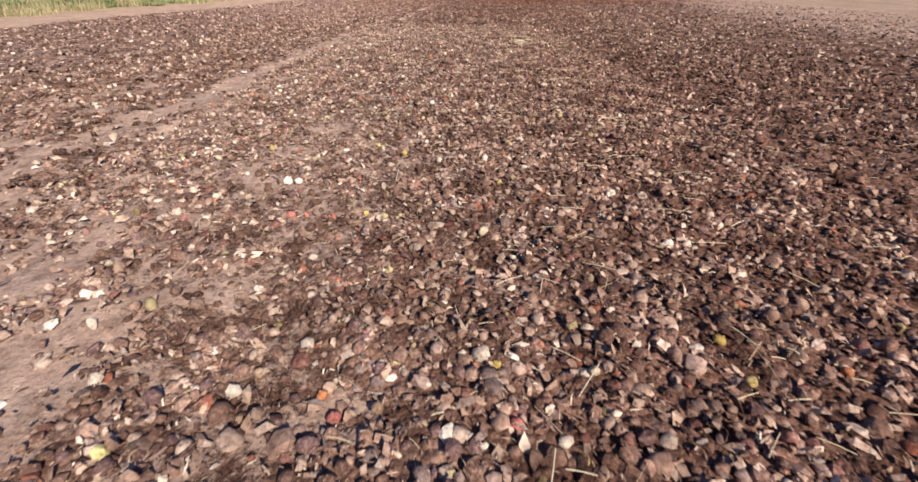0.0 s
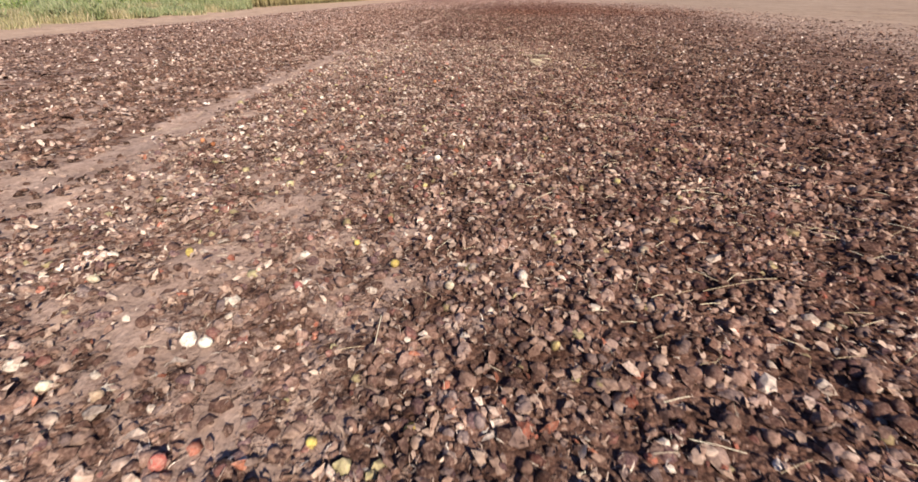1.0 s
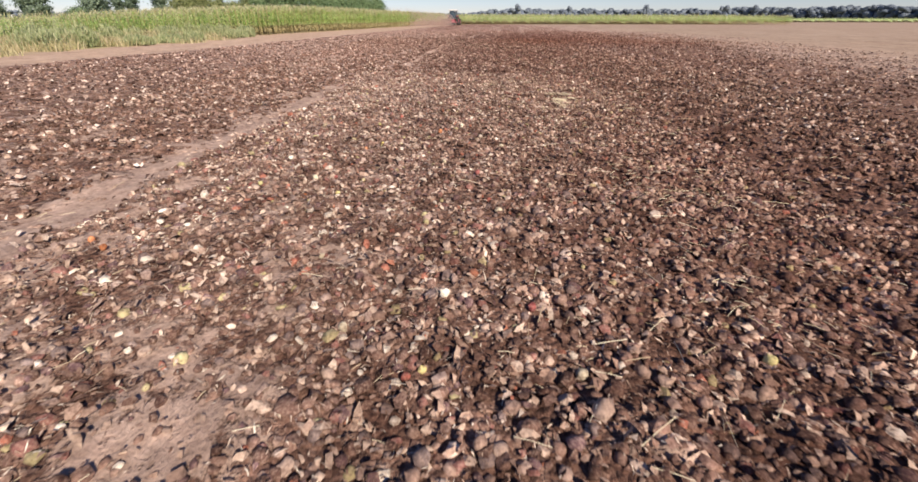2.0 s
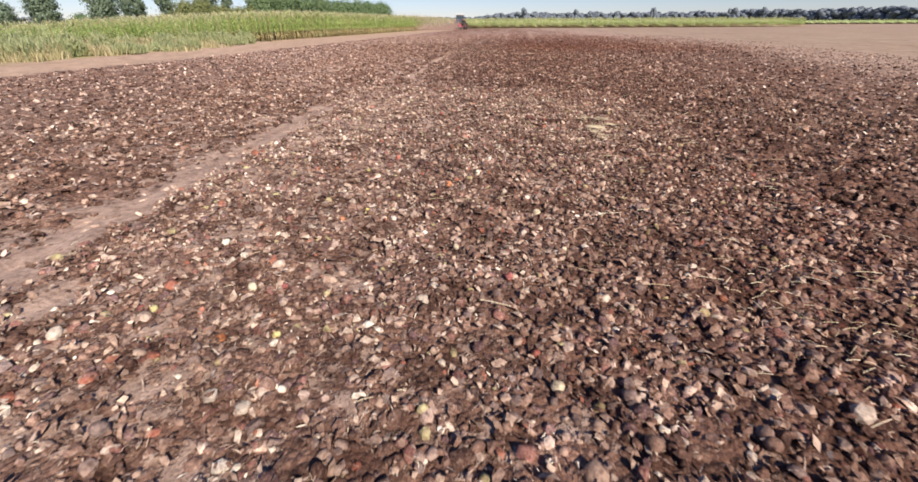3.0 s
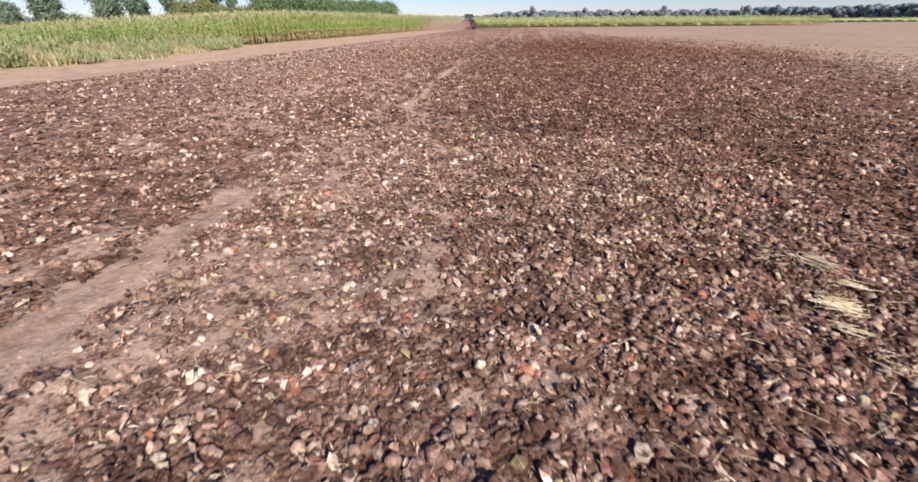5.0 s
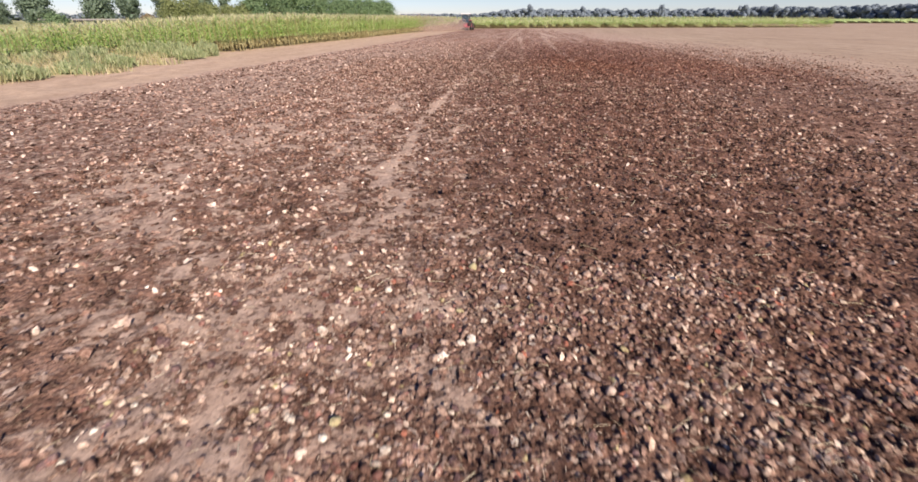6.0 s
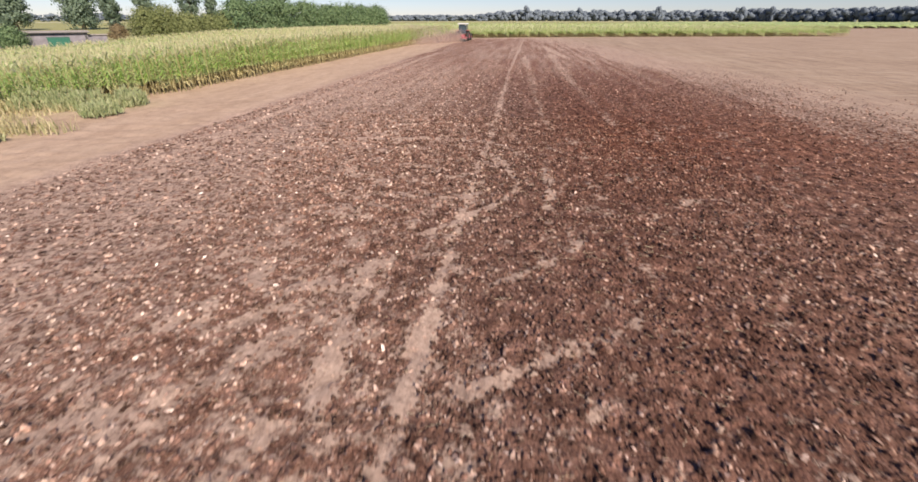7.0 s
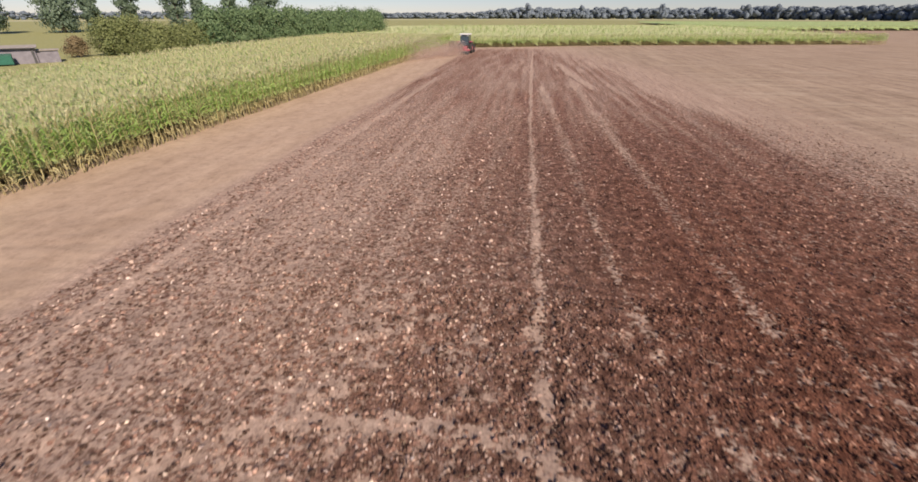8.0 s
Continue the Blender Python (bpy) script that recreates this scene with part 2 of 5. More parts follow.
M_WHITE = bulb_material("white_onion_skin", [(0.0, (0.62, 0.55, 0.40)), (0.5, (0.70, 0.64, 0.51)), (0.8, (0.54, 0.46, 0.32))], True)
M_YELLOW = bulb_material("yellow_onion_skin", [(0.0, (0.55, 0.43, 0.12)), (0.5, (0.62, 0.52, 0.22)), (0.8, (0.50, 0.45, 0.20))], True)
M_RED = bulb_material("red_onion_skin", [(0.0, (0.34, 0.10, 0.075)), (0.4, (0.27, 0.075, 0.07)), (0.8, (0.38, 0.15, 0.09))], True)
M_ORANGE = bulb_material("orange_onion_skin", [(0.0, (0.52, 0.21, 0.08)), (0.5, (0.45, 0.17, 0.07))], True)
M_TAN = bulb_material("tan_onion_skin", [(0.0, (0.50, 0.36, 0.24)), (0.5, (0.44, 0.31, 0.19))], True)
M_STRAW = leaf_material("dry_straw", [(0.2, (0.40, 0.30, 0.19)), (0.5, (0.58, 0.47, 0.31)), (0.8, (0.72, 0.63, 0.46))], 0.7, 0.1)
M_MAIZE = leaf_material("maize_leaf", [(0.15, (0.25, 0.39, 0.11)), (0.42, (0.38, 0.55, 0.165)), (0.66, (0.50, 0.65, 0.24)), (0.92, (0.61, 0.69, 0.36))], through=0.58)
M_UPPER = leaf_material("pale_maize_leaf", [(0.15, (0.34, 0.41, 0.165)), (0.45, (0.48, 0.525, 0.255)), (0.75, (0.61, 0.615, 0.365)), (0.95, (0.68, 0.65, 0.44))], through=0.5)
M_DRY = leaf_material("dry_maize_leaf", [(0.2, (0.34, 0.27, 0.12)), (0.6, (0.48, 0.40, 0.21)), (0.9, (0.58, 0.50, 0.30))])
M_TASSEL = leaf_material("maize_tassel", [(0.2, (0.50, 0.45, 0.25)), (0.6, (0.66, 0.59, 0.38)), (0.9, (0.58, 0.56, 0.30))], through=0.4)
M_WEED = leaf_material("weed_leaf", [(0.2, (0.23, 0.275, 0.125)), (0.5, (0.34, 0.375, 0.195)), (0.8, (0.49, 0.485, 0.28))], through=0.4)
M_GRASS = leaf_material("dry_grass", [(0.2, (0.27, 0.27, 0.125)), (0.5, (0.46, 0.40, 0.22)), (0.8, (0.62, 0.52, 0.33))], through=0.35, patch=0.5)
M_TREE = leaf_material("hedge_leaf", [(0.2, (0.105, 0.165, 0.078)), (0.5, (0.17, 0.24, 0.118)), (0.85, (0.25, 0.32, 0.165))], through=0.42, patch=0.2)
# poplar greens are lifted and greyed to carry some distance haze
M_POPLAR = leaf_material("hazy_poplar_leaf", [(0.2, (0.13, 0.18, 0.125)), (0.5, (0.195, 0.25, 0.178)), (0.85, (0.26, 0.325, 0.24))], through=0.42, patch=0.2)
M_BUSH = leaf_material("olive_bush_leaf", [(0.2, (0.14, 0.165, 0.065)), (0.5, (0.22, 0.245, 0.10)), (0.85, (0.32, 0.33, 0.15))], through=0.42, patch=0.2)
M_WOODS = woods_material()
M_DUST = leaf_material("dry_soil_dust", [(0.2, (0.55, 0.40, 0.34)), (0.8, (0.68, 0.54, 0.47))], 0.95, 0.5, 1.0)
M_DRYBUSH = leaf_material("dry_brown_leaf", [(0.2, (0.15, 0.11, 0.06)), (0.8, (0.28, 0.21, 0.12))], patch=0.4)
M_BARK = plain("bark", (0.16, 0.125, 0.095), 0.9, vary=0.4, scale=5)
M_WALL = plain("grey_plaster_wall", (0.20, 0.18, 0.20), 0.9, vary=0.25, scale=1.5)
M_ROOF = plain("weathered_sheet_roof", (0.34, 0.29, 0.25), 0.7, vary=0.3, scale=2)
M_GREEN = plain("green_paint", (0.025, 0.11, 0.075), 0.5, vary=0.2)
M_REDPAINT = plain("red_machine_paint", (0.46, 0.095, 0.13), 0.6, vary=0.2)
M_WHITEPAINT = plain("pale_cab_roof", (0.62, 0.60, 0.58), 0.5, vary=0.1)
M_TYRE = plain("dusty_tyre", (0.045, 0.04, 0.037), 0.9, vary=0.4, scale=9)
M_STEEL = plain("dark_steel", (0.09, 0.085, 0.085), 0.5, metal=0.4, vary=0.25)
M_GLASS = Mat("cab_glass", 0.05, spec=0.5)
M_GLASS.colour((0.10, 0.14, 0.18))
M_GLASS.b.inputs["Transmission Weight"].default_value = 0.5
M_GLASS = M_GLASS.m


# ---- the lie of the land ----
def hashed(ix, iy, seed):
    n = (ix * 374761393 + iy * 668265263 + seed * 974634777) & 0xFFFFFFFF
    n = ((n ^ (n >> 13)) * 1274126177) & 0xFFFFFFFF
    return ((n ^ (n >> 16)) & 0xFFFF) / 65535.0


def lumps(x, y, size, seed=0):
    """Smooth noise, 0 to 1, with lumps of that size."""
    u, v = np.asarray(x) / size, np.asarray(y) / size
    ix, iy = np.floor(u).astype(np.int64), np.floor(v).astype(np.int64)
    fx, fy = u - ix, v - iy
    fx, fy = fx * fx * (3 - 2 * fx), fy * fy * (3 - 2 * fy)
    a, b = hashed(ix, iy, seed), hashed(ix + 1, iy, seed)
    c, d = hashed(ix, iy + 1, seed), hashed(ix + 1, iy + 1, seed)
    return (a * (1 - fx) + b * fx) * (1 - fy) + (c * (1 - fx) + d * fx) * fy


def step(a, b, x):
    k = np.clip((x - a) / (b - a), 0, 1)
    return k * k * (3 - 2 * k)


def off_line(x, y, line):
    """How far each place lies from a line of corners, in metres."""
    best = np.full(np.shape(x), 1e9)
    for (ax, ay), (bx, by) in zip(line, line[1:]):
        k = np.clip(((x - ax) * (bx - ax) + (y - ay) * (by - ay)) / ((bx - ax) ** 2 + (by - ay) ** 2), 0, 1)
        best = np.minimum(best, np.hypot(x - ax - k * (bx - ax), y - ay - k * (by - ay)))
    return best


# wheel marks along the rows, where the tyres left bare soil: corners, half width, strength
RUTS = [
    ([(-4.0, 3.0), (-3.95, 8.5), (-4.12, 10.7), (-4.20, 12.0), (-4.28, 13.3), (-4.48, 15.7)], 0.17, 1.5),
    ([(-3.3, 4.0), (-3.4, 8.0), (-3.6, 12.5)], 0.13, 0.55),
    ([(-4.4, 15.6), (-4.4, 20.5)], 0.10, 0.25),
    ([(-4.05, 20.2), (-4.10, 22.0), (-4.40, 24.2), (-4.50, 27.0)], 0.095, 1.15),
    ([(-4.25, 21.0), (-4.40, 22.6), (-4.58, 24.7)], 0.16, 0.3),
    ([(-4.48, 25.5), (-4.50, 30.0), (-4.58, 34.0), (-4.46, 37.0), (-4.60, 45.0), (-4.75, 60.0), (-4.60, 90.0), (-4.40, 122.0)], 0.10, 1.0),
]
# the arcs of a turning machine
ARCS = [
    ([(-5.4, 25.4), (-5.6, 26.9), (-5.8, 28.4)], 0.13, 0.8),
    ([(-10.2, 35.7), (-9.0, 36.65), (-7.9, 37.0), (-5.9, 37.15), (-4.4, 36.65), (-3.2, 35.4), (-2.8, 34.5), (-2.6, 32.6), (-2.7, 31.3)], 0.115, 1.1),
    ([(-5.3, 36.0), (-4.4, 35.5), (-3.9, 34.8), (-3.55, 33.5), (-3.5, 32.4), (-3.8, 31.3), (-4.5, 30.5), (-5.1, 29.6)], 0.105, 1.05),
    ([(-2.05, 29.8), (-3.0, 28.6), (-3.7, 28.0), (-4.7, 27.7)], 0.09, 0.85),
    ([(-1.3, 27.7), (-2.6, 26.7), (-3.4, 26.0), (-4.6, 25.5)], 0.09, 0.85),
    ([(-1.9, 26.0), (-2.7, 25.4)], 0.08, 0.6),
]
# fainter bare lines in the far half of the field
STREAKS = [
    ([(-1.0, 94.0), (-0.5, 84.6), (0.7, 74.0)], 0.28, 1.4),
    ([(0.7, 74.0), (2.1, 66.0), (2.8, 58.0)], 0.24, 0.25),
    ([(-3.8, 74.0), (-3.2, 60.0), (-2.95, 50.0)], 0.26, 0.55),
    ([(-3.05, 50.0), (-2.75, 44.4), (-2.55, 41.2), (-2.25, 39.3)], 0.17, 0.5),
    ([(-2.25, 39.3), (-1.95, 38.2), (-1.65, 36.9)], 0.16, 0.42),
    ([(-0.9, 80.0), (-0.5, 61.0), (-0.25, 50.0), (-0.1, 44.0), (0.2, 40.5)], 0.25, 0.42),
    ([(-14.30, 36.0), (-14.10, 52.0), (-14.20, 78.0)], 0.14, 0.8),
]
TRACKS = RUTS + ARCS + STREAKS


def edge_left(y):
    return -15.8 + 0.35 * (lumps(y, y * 0, 2.5, 5) - 0.5) + 0.2 * (lumps(y, y * 0, 0.6, 6) - 0.5)


def edge_right(y):
    return np.interp(y, [0, 30, 48, 60, 85, 100, 126], [13.0, 12.8, 12.0, 10.0, 8.5, 6.0, 0.5])


def back_edge(x):
    """The foot of the maize at the far end of the field."""
    return np.interp(x, [-60, -13, 10, 75], [124, 125.5, 135, 149])


def beyond_edge(x):
    """The foot of the next crop, past a strip of bare land."""
    return 236 + 0.22 * (x - 74)


def cover(x, y, fine=1.0):
    """How much of the ground the dry bulbs hide, 0 to 1; fine weighs the small lumps."""
    x, y = np.asarray(x, float), np.asarray(y, float)
    middle = np.interp(y, [3, 9, 18, 28], [-0.1, -1.1, -2.4, -4.4])
    k = 0.61 + 0.29 * step(-1.3, 1.3, x - middle) - 0.20 * step(4, 9, x)
    slope = step(-7.5, 2.0, x - middle)
    k = k + (0.48 + 0.41 * slope + 0.12 * (1 - slope) * step(45, 75, y) - k) * step(20, 34, y)
    # cover thins in the far half, again standing in for haze
    k = k - (0.04 + 0.32 * slope) * step(42, 80, y)
    for bx, by, br in ((-1.75, 3.7, 0.42), (-2.3, 4.5, 0.3), (-0.5, 12.0, 0.25)):
        k = k - 0.45 * (1 - step(0.3 * br, 1.3 * br, np.hypot(x - bx, y - by) + 0.25 * (lumps(x, y, 0.2, 15) - 0.5)))
    k = k + (0.05 - 0.12 * step(11.5, 8.5, y) - 0.07 * step(12.6, 13.4, y)) * step(-1.0, -2.2, x) * step(-4.6, -3.8, x) * step(20, 16, y)
    far = step(16, 30, y)
    k = k + (0.14 - 0.05 * far) * (lumps(x, y, 0.9, 1) - 0.5) + fine * (1.25 - 0.40 * step(-1.5, 3.0, x - middle) * (1 - 0.45 * step(24, 34, y))) * ((0.40 + 0.12 * far) * (lumps(x, y, 0.29, 2) - 0.5) + (0.36 + 0.2 * far) * (lumps(x, y, 0.13, 7) - 0.5))
    k = k + (0.18 + 0.10 * step(45, 70, y)) * (lumps(x, y * 0.06, 0.45, 3) - 0.5)
    k = k + 0.26 * step(35, 46, y) * step(-2.0, 0.5, x) * (lumps(x + 0.03 * y, y * 0.03, 0.42, 13) - 0.55)
    wob = 0.16 * (lumps(x, y, 0.8, 4) - 0.5) + 0.22 * (lumps(x, y, 0.22, 8) - 0.5)
    wob = wob * (1 - 0.45 * step(20, 26, y))
    for line, half, strength in TRACKS:
        d = off_line(x + wob, y, line)
        k = k - 0.62 * strength * (1 - step(half * 0.3, half * 1.7, d)) * (0.35 + 0.8 * lumps(x, np.where(y > 38, 38 + (y - 38) * 0.35, y), 0.40, 9) + 0.5 * fine * (lumps(x, y, 0.15, 12) - 0.5))
    wide = 0.3 + 0.02 * np.clip(y, 0, 120)
    k = k * step(-wide, 0.25, x - edge_left(y) - 0.2)
    k = k * (1 - 0.92 * step(-8.0, 6.0, x - edge_right(y) + 3.5 * (lumps(x, y * 0.3, 2.0, 10) - 0.5)))
    k = k * (1 - step(-6, 0, y - back_edge(x)))
    return np.clip(k, 0, 1)


def land(x, y):
    """The height of the ground."""
    x, y = np.asarray(x, float), np.asarray(y, float)
    near = 1 - step(60, 140, np.hypot(x, y - 20))
    z = 0.04 * (lumps(x, y, 1.4, 21) - 0.5) + 0.052 * (lumps(x, y, 0.38, 22) - 0.5) + 0.05 * (lumps(x, y, 0.17, 23) - 0.5)
    for line, half, strength in TRACKS[:5]:
        z = z - 0.012 * (1 - step(half * 0.5, half * 1.8, off_line(x, y, line)))
    return z * near


# ---- helpers for meshes ----
def soup(name, verts, tris, materials, slots=None, smooth=True, parent=None):
    """One mesh object out of arrays of corners and triangles."""
    me = bpy.data.meshes.new(name)
    verts, tris = np.asarray(verts, np.float32), np.asarray(tris, np.int32)
    me.vertices.add(len(verts))
    me.vertices.foreach_set("co", verts.ravel())
    me.loops.add(tris.size)
    me.loops.foreach_set("vertex_index", tris.ravel())
    me.polygons.add(len(tris))
    me.polygons.foreach_set("loop_start", np.arange(0, tris.size, 3, dtype=np.int32))
    me.polygons.foreach_set("loop_total", np.full(len(tris), 3, np.int32))
    for mat in materials:
        me.materials.append(mat)
    if slots is not None:
        me.polygons.foreach_set("material_index", np.asarray(slots, np.int32))
    me.polygons.foreach_set("use_smooth", np.full(len(tris), smooth) if np.ndim(smooth) == 0 else smooth)
    me.update(calc_edges=True)
    me.validate()
    ob = new(name, me)
    if parent:
        ob.parent = parent
    return ob


def part(name, bm, material, parent, label="", smooth=False):
    """Links a bmesh as one mesh object under a thing or a part."""
    me = bpy.data.meshes.new(name)
    bm.to_mesh(me)
    bm.free()
    me.materials.append(material)
    if smooth:
        for p in me.polygons:
            p.use_smooth = True
    ob = new(name, me)
    ob.parent = parent
    if label:
        tagged(ob, label)
    return ob


def thing(name, m, label, category, group="", kind=""):
    ob = new(name)
    ob.empty_display_size = 0.2
    ob.matrix_basis = m
    return tagged(ob, label, category, group, kind)


def box(bm, lo, hi, bevel=0.0):
    lo, hi = Vector(lo), Vector(hi)
    got = bmesh.ops.create_cube(bm, size=1.0, matrix=Matrix.Translation((lo + hi) / 2) @ Matrix.Diagonal((*(hi - lo), 1)))
    if bevel:
        edges = {e for v in got["verts"] for e in v.link_edges}
        bmesh.ops.bevel(bm, geom=list(edges), offset=bevel, segments=2, affect="EDGES", profile=0.5)
    return bm


def tube(bm, a, b, r0, r1=None, segs=10):
    a, b = Vector(a), Vector(b)
    m = Matrix.Translation((a + b) / 2) @ (b - a).to_track_quat("Z", "Y").to_matrix().to_4x4()
    bmesh.ops.create_cone(bm, cap_ends=True, segments=segs, radius1=r0, radius2=r0 if r1 is None else r1, depth=(b - a).length, matrix=m)
    return bm


def turned(n, rng, tilt):
    """Random turns: upright axis first turned about z, then leaned by up to tilt."""
    a, b, c = rng.uniform(0, 2 * np.pi, n), rng.uniform(0, 2 * np.pi, n), rng.uniform(0, tilt, n)
    ca, sa, cb, sb, cc, sc = np.cos(a), np.sin(a), np.cos(b), np.sin(b), np.cos(c), np.sin(c)
    z0 = np.zeros(n)
    spin = np.stack([np.stack([ca, -sa, z0], -1), np.stack([sa, ca, z0], -1), np.stack([z0, z0, z0 + 1], -1)], 1)
    k = np.stack([cb, sb, z0], -1)
    kx = np.stack([np.stack([z0, z0, sb], -1), np.stack([z0, z0, -cb], -1), np.stack([-sb, cb, z0], -1)], 1)
    lean = np.eye(3) * cc[:, None, None] + sc[:, None, None] * kx + (1 - cc)[:, None, None] * k[:, :, None] * k[:, None, :]
    return lean @ spin


def scatter(template, tris, places, sizes, turns, jitter, rng):
    """Many small bodies of one kind as corners and triangles."""
    n, k = len(places), len(template)
    body = template[None] * sizes[:, None, :] * (1 + jitter * rng.uniform(-1, 1, (n, k, 1)))
    v = np.einsum("nij,nkj->nki", turns, body) + places[:, None]
    t = tris[None] + (np.arange(n) * k)[:, None, None]
    return v.reshape(-1, 3), t.reshape(-1, 3)


def dome(segs, rings):
    """A bulb's upper body: rings of (radius, height), and a crown point."""
    v, t = [], []
    for r, (rad, z) in enumerate(rings):
        for s in range(segs):
            a = 2 * math.pi * (s + 0.5 * (r % 2)) / segs
            v.append((rad * math.cos(a), rad * math.sin(a), z))
    for r in range(len(rings) - 1):
        for s in range(segs):
            a, b, c, d = r * segs + s, r * segs + (s + 1) % segs, (r + 1) * segs + s, (r + 1) * segs + (s + 1) % segs
            t += [(a, b, c), (b, d, c)] if r % 2 == 0 else [(a, d, c), (a, b, d)]
    v.append((0, 0, rings[-1][1] + 0.14))
    top, last = len(v) - 1, (len(rings) - 1) * segs
    t += [(last + s, last + (s + 1) % segs, top) for s in range(segs)]
    return np.array(v), np.array(t)


# ---- ground: one sheet to the horizon ----
def spread(fine_lo, fine_hi, gap, far_lo, far_hi, growth):
    mid = list(np.arange(fine_lo, fine_hi, gap))
    up, g = [mid[-1]], gap
    while up[-1] < far_hi:
        g *= growth
        up.append(up[-1] + g)
    down, g = [mid[0]], gap
    while down[-1] > far_lo:
        g *= growth
        down.append(down[-1] - g)
    return np.array(down[:0:-1] + mid + up[1:])


def build_ground():
    xs = spread(-7.5, 4.0, 0.12, -2500, 2500, 1.07)
    xs = np.sort(np.concatenate([xs[(xs < -15.4) | (xs > -13.3)], np.arange(-15.4, -13.3, 0.15)]))
    ys = spread(3.0, 40.0, 0.14, 2.4, 4200, 1.052)
    ys = np.concatenate([[-400, -150, -60, -25, -10, -4, -1, 1], ys])
    gx, gy = np.meshgrid(xs, ys)
    gx, gy = gx.ravel(), gy.ravel()
    z = land(gx, gy)
    n, m = len(xs), len(ys)
    i = (np.arange(m - 1)[:, None] * n + np.arange(n - 1)[None]).ravel()
    tris = np.concatenate([np.stack([i, i + 1, i + n + 1], -1), np.stack([i, i + n + 1, i + n], -1)])
    ob = soup("ground", np.stack([gx, gy, z], -1), tris, [M_GROUND])
    c = cover(gx, gy, (1 - step(38, 44, gy)) * step(-9.0, -7.5, gx) * step(5.5, 4.0, gx))
    c = np.clip(c - 0.09 * step(17, 27, gy) * (1 - 0.6 * step(-5.0, -1.0, gx)) * step(75, 45, gy), 0, 1)
    c = np.clip(c - 0.12 * step(9.5, 6.5, gy) * step(0.4, -0.8, gx), 0, 1)
    bare = np.maximum(step(-5.0, 7.0, gx - edge_right(gy)), step(0.3, -0.6, gx - edge_left(gy)))
    verge = step(43.5, 40.5, gy) * step(-20.5, -21.7, gx + 1.2 * (lumps(gx, gy, 3.0, 31) - 0.5)) * (0.35 + 0.65 * step(0.35, 0.6, lumps(gx, gy, 2.2, 32)))
    verge = verge * (1 - np.exp(-(((gx + 22.3) / 1.5) ** 2 + ((gy - 37.6) / 2.0) ** 2)))
    beyond = step(2, 10, gy - np.where(gx < 73, back_edge(gx) + 22, beyond_edge(gx) + 4)) * np.maximum(step(-260, -60, -np.abs(gx - 60)), step(190, 215, gy))
    far = step(300, 340, np.hypot(gx, gy - 30)) * (lumps(gx * 0.5, gy, 70, 33) > 0.4)
    meadow = 0.85 * step(-47.5, -50, gx)
    green = np.clip(np.maximum(np.maximum(verge, meadow), np.maximum(beyond * 0.7, far * 0.8)), 0, 1)
    away = np.hypot(gx, gy - 20)
    straw = step(640, 700, away) * step(860, 820, away) * (0.25 + 0.35 * lumps(gx, gy, 160, 34))
    for name, values in (("cover", c), ("green", green), ("stubble", bare), ("straw", straw)):
        a = ob.data.attributes.new(name, "FLOAT", "POINT")
        a.data.foreach_set("value", values.astype(np.float32))
    tagged(ob, "pale brown farm soil of a harvested field", "ground", kind="structure")


build_ground()


# ---- the litter of dry bulbs ----
def lane(y):
    return 0.3 - 0.125 * y


def sow(rng, x0, x1, y0, y1, per_m2, keep):
    n = int((x1 - x0) * (y1 - y0) * per_m2)
    x, y = rng.uniform(x0, x1, n), rng.uniform(y0, y1, n)
    c = cover(x, y)
    ok = (rng.uniform(0, 1, n) < np.clip(c * 1.22 - 0.11, 0.10 * step(0.02, 0.12, c), 1)) & keep(x, y)
    return x[ok], y[ok]


def in_near(x, y):
    return (y < 18.5) & (np.abs(x - lane(y)) < 2.9)


def in_mid(x, y):
    return (y < 41) & (np.abs(x - lane(y)) < 6.5) & ~in_near(x, y)


def in_wide(x, y):
    return ~in_near(x, y) & ~in_mid(x, y)


def in_end(x, y):
    return y > 62


